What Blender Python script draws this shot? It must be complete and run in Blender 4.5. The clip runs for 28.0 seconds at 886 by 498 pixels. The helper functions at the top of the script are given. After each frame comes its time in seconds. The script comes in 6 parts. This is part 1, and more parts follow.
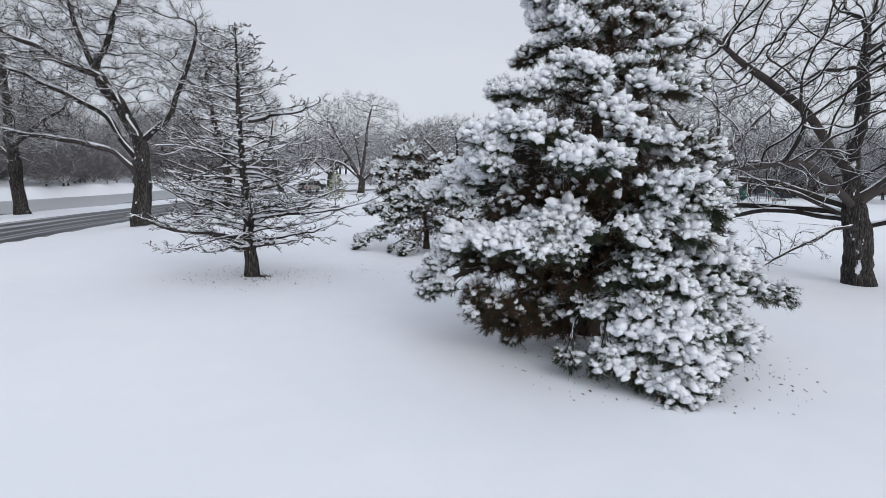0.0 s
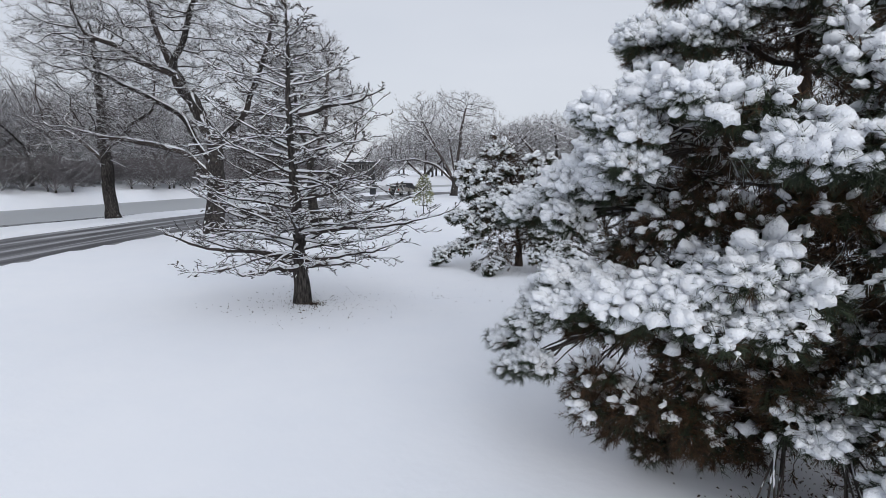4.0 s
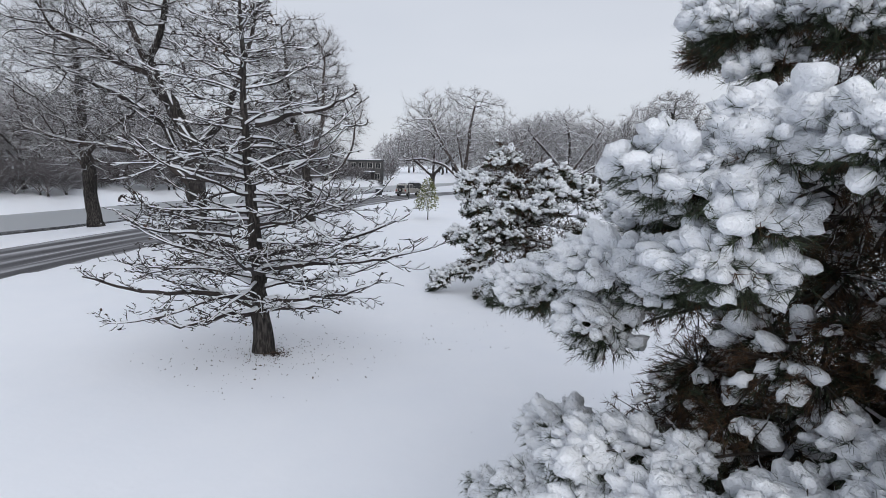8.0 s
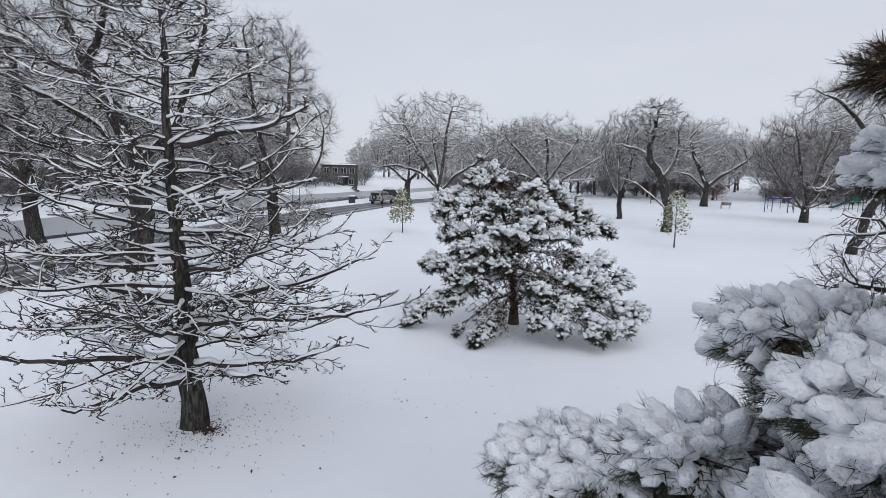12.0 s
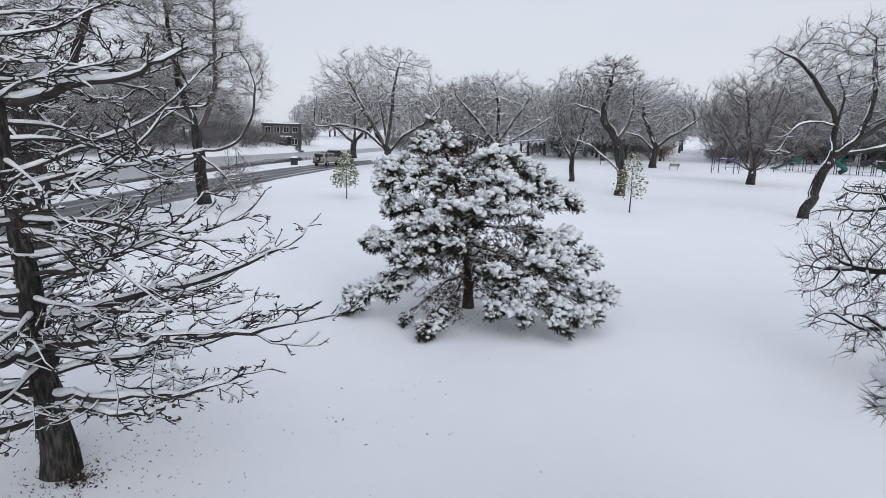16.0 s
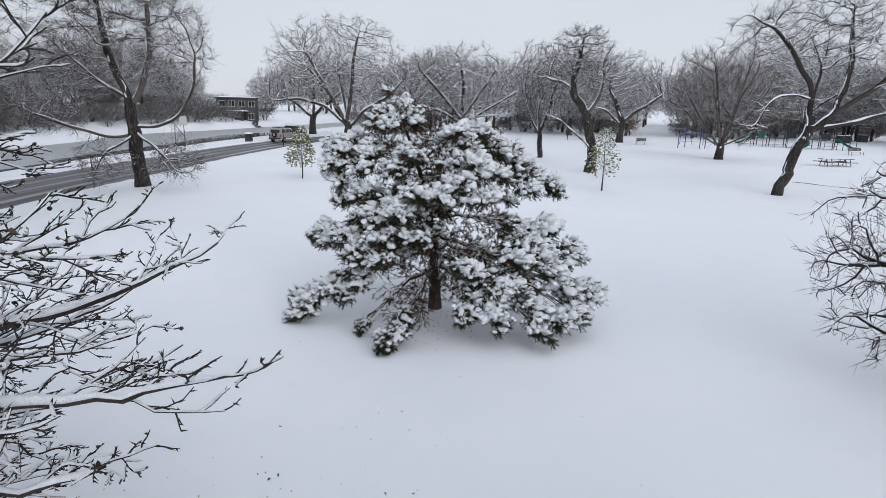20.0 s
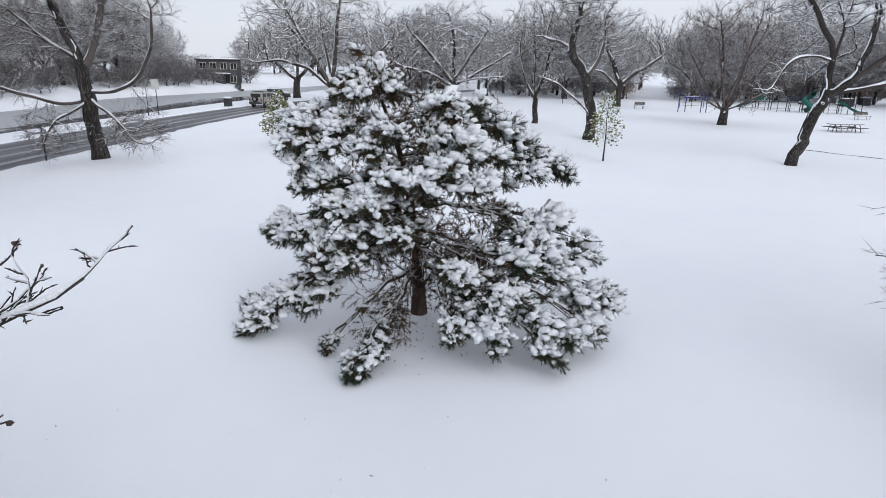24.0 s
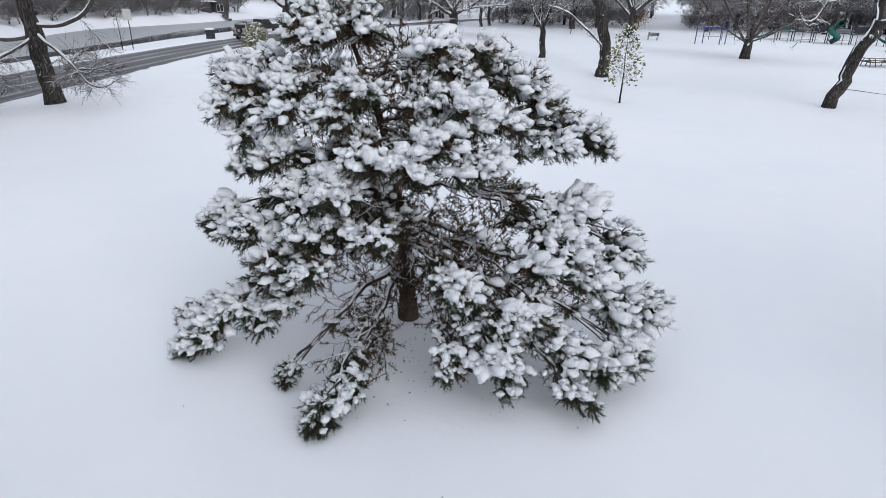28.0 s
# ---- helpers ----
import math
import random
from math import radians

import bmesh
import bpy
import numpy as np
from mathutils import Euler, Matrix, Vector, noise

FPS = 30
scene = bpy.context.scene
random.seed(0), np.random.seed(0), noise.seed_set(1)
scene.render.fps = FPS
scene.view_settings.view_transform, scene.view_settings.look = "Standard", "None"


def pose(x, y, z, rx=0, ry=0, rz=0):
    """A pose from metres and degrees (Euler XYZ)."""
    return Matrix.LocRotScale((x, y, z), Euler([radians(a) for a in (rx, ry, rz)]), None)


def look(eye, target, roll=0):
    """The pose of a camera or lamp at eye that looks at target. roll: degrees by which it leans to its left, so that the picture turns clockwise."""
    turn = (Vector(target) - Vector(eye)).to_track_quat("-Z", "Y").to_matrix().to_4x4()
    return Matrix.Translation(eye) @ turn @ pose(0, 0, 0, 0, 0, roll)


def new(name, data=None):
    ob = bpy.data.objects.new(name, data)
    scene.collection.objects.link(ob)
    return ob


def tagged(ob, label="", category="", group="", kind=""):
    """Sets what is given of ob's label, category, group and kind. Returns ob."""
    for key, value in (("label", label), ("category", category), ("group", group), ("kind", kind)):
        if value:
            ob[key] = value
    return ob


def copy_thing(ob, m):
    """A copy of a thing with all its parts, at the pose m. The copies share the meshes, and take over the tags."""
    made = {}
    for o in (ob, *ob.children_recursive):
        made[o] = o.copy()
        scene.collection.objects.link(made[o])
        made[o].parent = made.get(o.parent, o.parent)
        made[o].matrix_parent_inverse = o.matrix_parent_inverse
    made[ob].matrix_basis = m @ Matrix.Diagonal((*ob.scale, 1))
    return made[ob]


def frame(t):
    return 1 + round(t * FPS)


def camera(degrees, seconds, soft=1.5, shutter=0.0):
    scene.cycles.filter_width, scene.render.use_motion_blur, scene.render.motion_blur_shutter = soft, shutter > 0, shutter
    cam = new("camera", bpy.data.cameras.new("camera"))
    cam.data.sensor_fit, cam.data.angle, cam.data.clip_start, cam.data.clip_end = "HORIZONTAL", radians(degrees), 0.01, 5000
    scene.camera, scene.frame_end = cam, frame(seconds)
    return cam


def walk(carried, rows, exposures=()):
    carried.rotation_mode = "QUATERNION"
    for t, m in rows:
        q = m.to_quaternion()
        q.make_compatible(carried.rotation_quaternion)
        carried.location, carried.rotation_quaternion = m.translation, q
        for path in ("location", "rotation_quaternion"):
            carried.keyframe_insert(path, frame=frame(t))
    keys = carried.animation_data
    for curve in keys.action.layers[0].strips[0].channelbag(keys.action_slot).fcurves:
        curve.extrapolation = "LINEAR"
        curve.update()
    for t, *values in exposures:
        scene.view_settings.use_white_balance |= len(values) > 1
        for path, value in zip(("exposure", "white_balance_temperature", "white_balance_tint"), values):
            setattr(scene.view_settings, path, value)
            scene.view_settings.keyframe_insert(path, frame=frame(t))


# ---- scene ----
EXPOSURES = [(0, 0.05), (11, 0.03), (15, 0.1), (20, 0.08), (23, 0.22), (28, 0.2)]
cam = camera(75.2, 28.0, soft=0.3)
# seconds, x, y, z, yaw, pitch, lean to the left
PATH = [
    (0, 1.099, -7.846, 3.974, 2.92, -7.7, 1.4),
    (0.5, 1.143, -7.146, 3.982, 4.24, -7.7, 1.35),
    (1, 1.165, -6.481, 3.988, 5.85, -7.71, 1.28),
    (1.5, 1.173, -5.867, 3.989, 7.33, -7.71, 1.24),
    (2, 1.147, -5.275, 3.99, 8.64, -7.7, 1.24),
    (2.5, 1.082, -4.691, 3.991, 10.14, -7.69, 1.21),
    (3, 1.002, -4.107, 4.006, 11.2, -7.7, 1.2),
    (3.5, 0.927, -3.551, 4.027, 11.98, -7.74, 1.17),
    (5.5, 0.817, -1.523, 4.168, 13.39, -8.01, 1.01),
    (6, 0.823, -1.096, 4.239, 13.51, -8.1, 1.01),
    (6.5, 0.811, -0.704, 4.33, 13.61, -8.17, 0.99),
    (7, 0.783, -0.338, 4.469, 13.66, -8.24, 0.98),
    (7.5, 0.743, 0.01, 4.597, 13.72, -8.27, 0.97),
    (8, 0.672, 0.331, 4.696, 13.74, -8.25, 1),
    (8.5, 0.596, 0.653, 4.792, 13.77, -8.22, 0.98),
    (9, 0.559, 0.976, 4.87, 13.8, -8.17, 0.98),
    (9.5, 0.486, 1.296, 4.95, 13.79, -8.1, 1.01),
    (10, 0.396, 1.633, 5.026, 13.78, -8.04, 0.95),
    (10.5, 0.292, 1.991, 5.095, 13.74, -7.96, 1),
    (11, 0.201, 2.352, 5.147, 13.34, -7.91, 1),
    (11.5, 0.107, 2.698, 5.19, 12.17, -7.91, 1.03),
    (12, 0.017, 3.046, 5.236, 11.33, -7.91, 1.09),
    (12.5, -0.054, 3.389, 5.263, 10.32, -7.93, 1.1),
    (14.5, -0.249, 4.691, 5.336, 7.54, -8.38, 1.28),
    (15, -0.275, 4.991, 5.341, 7.11, -9.5, 1.3),
    (15.5, -0.299, 5.288, 5.355, 6.64, -10.65, 1.32),
    (16, -0.329, 5.589, 5.359, 6.21, -11.75, 1.32),
    (16.5, -0.367, 5.883, 5.368, 5.79, -12.81, 1.3),
    (17, -0.394, 6.17, 5.374, 5.4, -13.53, 1.3),
    (17.5, -0.423, 6.453, 5.368, 4.98, -13.89, 1.28),
    (18, -0.452, 6.74, 5.365, 4.54, -14.09, 1.26),
    (18.5, -0.47, 7.049, 5.358, 4.08, -14.19, 1.29),
    (19, -0.484, 7.361, 5.352, 3.59, -14.17, 1.27),
    (19.5, -0.491, 7.683, 5.349, 3.08, -14.14, 1.3),
    (20, -0.501, 8.013, 5.342, 2.66, -14.12, 1.3),
    (20.5, -0.496, 8.342, 5.34, 2.4, -14.09, 1.27),
    (22.5, -0.455, 9.758, 5.354, 1.85, -15.06, 1.18),
    (23, -0.46, 10.106, 5.35, 1.82, -15.7, 1.2),
    (23.5, -0.463, 10.456, 5.355, 1.79, -16.55, 1.24),
    (24, -0.485, 10.809, 5.361, 1.76, -17.62, 1.27),
    (24.5, -0.516, 11.183, 5.368, 1.7, -18.73, 1.29),
    (25, -0.524, 11.555, 5.38, 1.67, -19.81, 1.3),
    (25.5, -0.534, 11.937, 5.392, 1.66, -20.87, 1.31),
    (26, -0.544, 12.32, 5.401, 1.65, -21.92, 1.3),
    (26.5, -0.538, 12.708, 5.409, 1.63, -22.96, 1.3),
    (27, -0.523, 13.103, 5.412, 1.64, -23.73, 1.26),
    (27.5, -0.511, 13.517, 5.415, 1.66, -23.94, 1.23),
    (28, -0.495, 13.943, 5.415, 1.69, -24.02, 1.2),
]
walk(cam, [(t, pose(x, y, z, 90 + pitch, 0, yaw) @ pose(0, 0, 0, 0, 0, roll)) for t, x, y, z, yaw, pitch, roll in PATH], EXPOSURES)
# ---- overcast light ----
world = bpy.data.worlds.new("overcast_sky")
scene.world = world
world.use_nodes = True
SUN_UP, SUN_TURN = 26.0, 150.0


def build_world():
    nt = world.node_tree
    nt.nodes.clear()
    out = nt.nodes.new("ShaderNodeOutputWorld")
    sky = nt.nodes.new("ShaderNodeTexSky")
    sky.sky_type, sky.sun_disc = "NISHITA", False
    sky.sun_elevation, sky.sun_rotation = radians(SUN_UP), radians(SUN_TURN)
    clear = nt.nodes.new("ShaderNodeBackground")
    clear.inputs["Strength"].default_value = 0.1
    nt.links.new(sky.outputs[0], clear.inputs["Color"])
    co = nt.nodes.new("ShaderNodeTexCoord")
    mp = nt.nodes.new("ShaderNodeMapping")
    mp.inputs["Scale"].default_value = (1.0, 1.0, 3.5)
    nz = nt.nodes.new("ShaderNodeTexNoise")
    nz.inputs["Scale"].default_value, nz.inputs["Detail"].default_value = 1.3, 4.0
    rp = nt.nodes.new("ShaderNodeValToRGB")
    rp.color_ramp.elements[0].position, rp.color_ramp.elements[1].position = 0.3, 0.75
    rp.color_ramp.elements[0].color = (0.6, 0.637, 0.715, 1)
    rp.color_ramp.elements[1].color = (0.685, 0.715, 0.785, 1)
    cloud = nt.nodes.new("ShaderNodeBackground")
    cloud.inputs["Strength"].default_value = 1.0
    nt.links.new(co.outputs["Generated"], mp.inputs[0])
    nt.links.new(mp.outputs[0], nz.inputs["Vector"])
    nt.links.new(nz.outputs["Fac"], rp.inputs[0])
    nt.links.new(rp.outputs[0], cloud.inputs["Color"])
    mix = nt.nodes.new("ShaderNodeMixShader")
    mix.inputs[0].default_value = 0.93
    nt.links.new(clear.outputs[0], mix.inputs[1])
    nt.links.new(cloud.outputs[0], mix.inputs[2])
    nt.links.new(mix.outputs[0], out.inputs["Surface"])


build_world()
sun = new("sun", bpy.data.lights.new("sun", "SUN"))
sun.data.energy, sun.data.angle, sun.data.color = 1.25, radians(55), (1.0, 0.985, 0.97)
sun.matrix_world = look((0, 0, 60), (60 * math.cos(radians(SUN_UP)) * math.sin(radians(SUN_TURN + 180)), 60 * math.cos(radians(SUN_UP)) * math.cos(radians(SUN_TURN + 180)), 60 - 60 * math.sin(radians(SUN_UP))))


# ---- materials ----
def shader(name, colors, scale=8.0, rough=0.8, bump=0.2, bump_scale=None, stretch=(1, 1, 1), metal=0.0, coarse=0.6, spread=(0.35, 0.65), vary=0.0, snow=0.0, snow_scale=6.0, spec=0.3, dist=0.02):
    """A two-scale noise material on object coordinates; vary: change from piece to piece; snow: share of plastered snow on it."""
    m = bpy.data.materials.new(name)
    m.use_nodes = True
    nt = m.node_tree
    bs = nt.nodes["Principled BSDF"]
    bs.inputs["Roughness"].default_value, bs.inputs["Metallic"].default_value = rough, metal
    bs.inputs["Specular IOR Level"].default_value = spec
    co = nt.nodes.new("ShaderNodeTexCoord")
    mp = nt.nodes.new("ShaderNodeMapping")
    mp.inputs["Scale"].default_value = stretch
    nt.links.new(co.outputs["Object"], mp.inputs[0])
    fine = nt.nodes.new("ShaderNodeTexNoise")
    fine.inputs["Scale"].default_value, fine.inputs["Detail"].default_value = scale, 6.0
    big = nt.nodes.new("ShaderNodeTexNoise")
    big.inputs["Scale"].default_value, big.inputs["Detail"].default_value = scale * 0.13, 3.0
    nt.links.new(mp.outputs[0], fine.inputs["Vector"])
    nt.links.new(mp.outputs[0], big.inputs["Vector"])
    mx = nt.nodes.new("ShaderNodeMix")
    mx.inputs["Factor"].default_value = 1 - coarse
    nt.links.new(big.outputs["Fac"], mx.inputs["A"])
    nt.links.new(fine.outputs["Fac"], mx.inputs["B"])
    fac = mx.outputs["Result"]
    if vary:
        info = nt.nodes.new("ShaderNodeNewGeometry")
        ad = nt.nodes.new("ShaderNodeMath")
        ad.operation = "MULTIPLY_ADD"
        ad.inputs[1].default_value, ad.inputs[2].default_value = vary, -vary / 2
        nt.links.new(info.outputs["Random Per Island"], ad.inputs[0])
        a2 = nt.nodes.new("ShaderNodeMath")
        nt.links.new(ad.outputs[0], a2.inputs[0])
        nt.links.new(fac, a2.inputs[1])
        fac = a2.outputs[0]
    rp = nt.nodes.new("ShaderNodeValToRGB")
    els = rp.color_ramp.elements
    while len(els) < len(colors):
        els.new(0.5)
    for i, c in enumerate(colors):
        els[i].position = spread[0] + (spread[1] - spread[0]) * i / max(1, len(colors) - 1)
        els[i].color = (*c, 1)
    nt.links.new(fac, rp.inputs[0])
    col = rp.outputs[0]
    if snow:
        patch = nt.nodes.new("ShaderNodeTexNoise")
        patch.inputs["Scale"].default_value, patch.inputs["Detail"].default_value = snow_scale, 5.0
        mp2 = nt.nodes.new("ShaderNodeMapping")
        mp2.inputs["Scale"].default_value = (1, 1, 0.45)
        nt.links.new(co.outputs["Object"], mp2.inputs[0])
        nt.links.new(mp2.outputs[0], patch.inputs["Vector"])
        geo = nt.nodes.new("ShaderNodeNewGeometry")
        dot = nt.nodes.new("ShaderNodeVectorMath")
        dot.operation = "DOT_PRODUCT"
        dot.inputs[1].default_value = (-0.45, -0.35, 0.6)
        nt.links.new(geo.outputs["Normal"], dot.inputs[0])
        am = nt.nodes.new("ShaderNodeMath")
        am.operation = "MULTIPLY_ADD"
        am.inputs[1].default_value = 0.13
        nt.links.new(dot.outputs["Value"], am.inputs[0])
        nt.links.new(patch.outputs["Fac"], am.inputs[2])
        sr = nt.nodes.new("ShaderNodeMapRange")
        sr.inputs["From Min"].default_value, sr.inputs["From Max"].default_value = 0.75 - snow, 0.79 - snow
        nt.links.new(am.outputs[0], sr.inputs["Value"])
        cm = nt.nodes.new("ShaderNodeMix")
        cm.data_type = "RGBA"
        cm.inputs["B"].default_value = (0.84, 0.86, 0.9, 1)
        nt.links.new(sr.outputs[0], cm.inputs["Factor"])
        nt.links.new(col, cm.inputs["A"])
        col = cm.outputs["Result"]
    nt.links.new(col, bs.inputs["Base Color"])
    if bump:
        bp = nt.nodes.new("ShaderNodeBump")
        bp.inputs["Strength"].default_value, bp.inputs["Distance"].default_value = bump, dist
        src = fine
        if bump_scale:
            src = nt.nodes.new("ShaderNodeTexNoise")
            src.inputs["Scale"].default_value, src.inputs["Detail"].default_value = bump_scale, 5.0
            nt.links.new(mp.outputs[0], src.inputs["Vector"])
        nt.links.new(src.outputs["Fac"], bp.inputs["Height"])
        nt.links.new(bp.outputs[0], bs.inputs["Normal"])
    return m


SNOW = shader("snow_on_branches", [(0.84, 0.87, 0.92), (0.92, 0.94, 0.97)], 9, 0.6, 0.8, 42, coarse=0.4, spec=0.2, dist=0.04)
GROUND = shader("snow_field", [(0.855, 0.885, 0.94), (0.9, 0.92, 0.96)], 1.1, 0.6, 0.25, 5.0, coarse=0.7, spec=0.2, dist=0.03)
BARK = shader("rough_dark_bark", [(0.012, 0.011, 0.0105), (0.036, 0.032, 0.03), (0.1, 0.09, 0.084)], 20, 0.9, 1.0, stretch=(1, 1, 0.2), coarse=0.3, spread=(0.38, 0.62), snow=0.05, snow_scale=3.2, dist=0.14)
BARK_RED = shader("flaky_pine_bark", [(0.018, 0.013, 0.011), (0.045, 0.032, 0.026), (0.09, 0.068, 0.056)], 16, 0.9, 0.9, stretch=(1, 1, 0.3), snow=0.07, dist=0.05)
LIMB = shader("limb_bark", [(0.03, 0.025, 0.023), (0.08, 0.068, 0.062)], 10, 0.9, 0.4, snow=0.04)
TWIG = shader("grey_brown_twigs", [(0.045, 0.037, 0.035), (0.11, 0.092, 0.087)], 6, 0.9, 0.0, vary=0.3)
TWIG_DARK = shader("dark_twigs", [(0.022, 0.018, 0.017), (0.06, 0.05, 0.047)], 6, 0.9, 0.0, vary=0.3)
TWIG_WARM = shader("warm_brown_twigs", [(0.06, 0.049, 0.047), (0.14, 0.116, 0.11)], 6, 0.9, 0.0, vary=0.3)
# paler, greyer than the near twigs: distance haze as well as frost in the colour
FAR_TWIG = shader("hazed_frosted_far_twigs", [(0.12, 0.111, 0.115), (0.23, 0.215, 0.222)], 0.8, 0.9, 0.0, vary=0.4)
NEEDLE = shader("green_needles", [(0.012, 0.019, 0.011), (0.027, 0.039, 0.021), (0.052, 0.068, 0.037)], 4, 0.6, 0.0, vary=0.6)
DEAD = shader("dead_brown_needles", [(0.022, 0.014, 0.009), (0.062, 0.035, 0.02), (0.11, 0.062, 0.034)], 4, 0.8, 0.0, vary=0.6)
FROST = shader("snow_dusted_needles", [(0.3, 0.33, 0.32), (0.6, 0.63, 0.64), (0.82, 0.84, 0.87)], 4, 0.7, 0.0, vary=0.6)
LEAF = shader("yellow_green_leaves", [(0.08, 0.105, 0.03), (0.17, 0.185, 0.07), (0.29, 0.28, 0.15)], 3, 0.7, 0.0, vary=0.7)
RUST = shader("rusty_leaves", [(0.14, 0.07, 0.04), (0.26, 0.13, 0.07)], 3, 0.8, 0.0, vary=0.6)
LITTER = shader("leaf_litter", [(0.03, 0.022, 0.018), (0.09, 0.065, 0.05)], 3, 0.9, 0.0, vary=0.6)


# ---- mesh building ----
def mesh_of(name, verts, faces, material, smooth=True):
    """A mesh from an array of points and one or more arrays of faces (each of one corner count)."""
    faces = [np.asarray(f, dtype=np.int32) for f in (faces if isinstance(faces, list) else [faces]) if len(f)]
    verts = np.asarray(verts, dtype=np.float32)
    me = bpy.data.meshes.new(name)
    me.vertices.add(len(verts))
    me.vertices.foreach_set("co", verts.ravel())
    loops = np.concatenate([f.ravel() for f in faces])
    sizes = np.concatenate([np.full(len(f), f.shape[1]) for f in faces])
    me.loops.add(len(loops))
    me.loops.foreach_set("vertex_index", loops)
    me.polygons.add(len(sizes))
    me.polygons.foreach_set("loop_start", np.concatenate([[0], np.cumsum(sizes)[:-1]]).astype(np.int32))
    if smooth:
        me.polygons.foreach_set("use_smooth", np.ones(len(sizes), dtype=bool))
    me.materials.append(material)
    me.update(calc_edges=True)
    return me


def put(name, me, parent=None, label="", where=None):
    ob = new(name, me)
    if parent is not None:
        ob.parent = parent
    if where is not None:
        ob.matrix_basis = where
    if label:
        ob["label"] = label
    if name in ("snow", "needles", "dead_needles", "frosted_needles", "cone_cluster", "leaves", "twigs"):
        ob["kind"] = "stuff"
    return ob


def part(name, bm, material, parent, label=""):
    me = bpy.data.meshes.new(name)
    bm.to_mesh(me)
    bm.free()
    me.materials.append(material)
    return put(name, me, parent, label)


def thing(name, x, y, z, label, category, group="", turn=0.0):
    ob = new(name)
    ob.empty_display_size = 0.2
    ob.matrix_basis = pose(x, y, z, 0, 0, turn)
    return tagged(ob, label, category, group)


def unit(v):
    return v / np.maximum(np.linalg.norm(v, axis=-1, keepdims=True), 1e-9)


def tubes(lines, radii, sides):
    """Round tubes along lines (B, n, 3) with radii (B, n): points and quads, tips closed to a point."""
    b, n, _ = lines.shape
    if b == 0:
        return np.zeros((0, 3)), np.zeros((0, 4), int)
    tan = unit(np.gradient(lines, axis=1))
    mean = unit(lines[:, -1] - lines[:, 0])
    ref = np.where(np.abs(mean[:, 2:3]) > 0.8, np.array([[1.0, 0.13, 0]]), np.array([[0, 0.0, 1]]))[:, None, :]
    nor = unit(np.cross(tan, np.broadcast_to(ref, tan.shape)))
    bi = np.cross(tan, nor)
    ang = np.arange(sides) * 2 * np.pi / sides
    ring = nor[:, :, None, :] * np.cos(ang)[None, None, :, None] + bi[:, :, None, :] * np.sin(ang)[None, None, :, None]
    pts = lines[:, :, None, :] + ring * radii[:, :, None, None]
    i = np.arange(b)[:, None, None] * n * sides + np.arange(n - 1)[None, :, None] * sides
    k = np.arange(sides)[None, None, :]
    a, c = i + k, i + (k + 1) % sides
    quads = np.stack([a, c, c + sides, a + sides], -1).reshape(-1, 4)
    return pts.reshape(-1, 3), quads


def spikes(lines, radii):
    """Pointed three-sided twigs along lines of two points."""
    b = len(lines)
    tan = unit(lines[:, 1] - lines[:, 0])
    nor = unit(np.cross(tan, np.array([[0.31, 0.2, 0.93]])))
    bi = np.cross(tan, nor)
    ring = [lines[:, 0] + (nor * math.cos(w) + bi * math.sin(w)) * radii[:, :1] for w in (0, 2.094, 4.189)]
    v = np.stack([*ring, lines[:, 1]], 1).reshape(-1, 3)
    f = np.array([[0, 1, 3], [1, 2, 3], [2, 0, 3]])[None] + (np.arange(b) * 4)[:, None, None]
    return v, f.reshape(-1, 3)


class Heap:
    """Collects pieces of geometry that become one mesh."""

    def __init__(self):
        self.v, self.f, self.n = [], [], 0

    def add(self, v, f):
        if len(v):
            self.v.append(v)
            self.f.append(np.asarray(f) + self.n)
            self.n += len(v)

    def mesh(self, name, material, smooth=True):
        return mesh_of(name, np.concatenate(self.v), self.f, material, smooth) if self.n else None


def grow(rng, start, way, length, n, wobble, lift):
    """Wandering lines from start along way; lift bends them up (or down) at each step."""
    pts, d = [start], way
    step = (length / (n - 1))[:, None]
    for i in range(n - 1):
        up = np.interp(i / (n - 1), np.linspace(0, 1, len(lift)), lift) if np.ndim(lift) else lift
        d = unit(d + rng.normal(0, wobble, d.shape) + np.array([0, 0, up]))
        pts.append(pts[-1] + d * step)
    return np.stack(pts, 1)


def sprout(rng, lines, radii, count, lo, hi, angle, flat=0.0):
    """Starts, directions, radii, parents and places of count side shoots on each line."""
    b, n, _ = lines.shape
    par = np.repeat(np.arange(b), count)
    t = (np.tile(np.arange(count), b) + rng.random(b * count)) / count * (hi - lo) + lo
    x = t * (n - 1)
    i = np.minimum(x.astype(int), n - 2)
    f = (x - i)[:, None]
    p = lines[par, i] * (1 - f) + lines[par, i + 1] * f
    r = radii[par, i] * (1 - f[:, 0]) + radii[par, i + 1] * f[:, 0]
    tan = unit(lines[par, i + 1] - lines[par, i])
    side = unit(rng.normal(0, 1, tan.shape))
    lat = unit(np.cross(tan, np.array([[0, 0, 1.0]])) + 1e-6) * rng.choice([-1, 1], len(par))[:, None]
    side = unit(side * (1 - flat) + lat * flat)
    side = unit(side - tan * (side * tan).sum(1, keepdims=True))
    a = np.radians(rng.uniform(angle[0], angle[1], len(par)))[:, None]
    return p, unit(tan * np.cos(a) + side * np.sin(a)), r, par, t


def taper(r0, n, end=0.3):
    return r0[:, None] * np.linspace(1, end, n)[None, :]


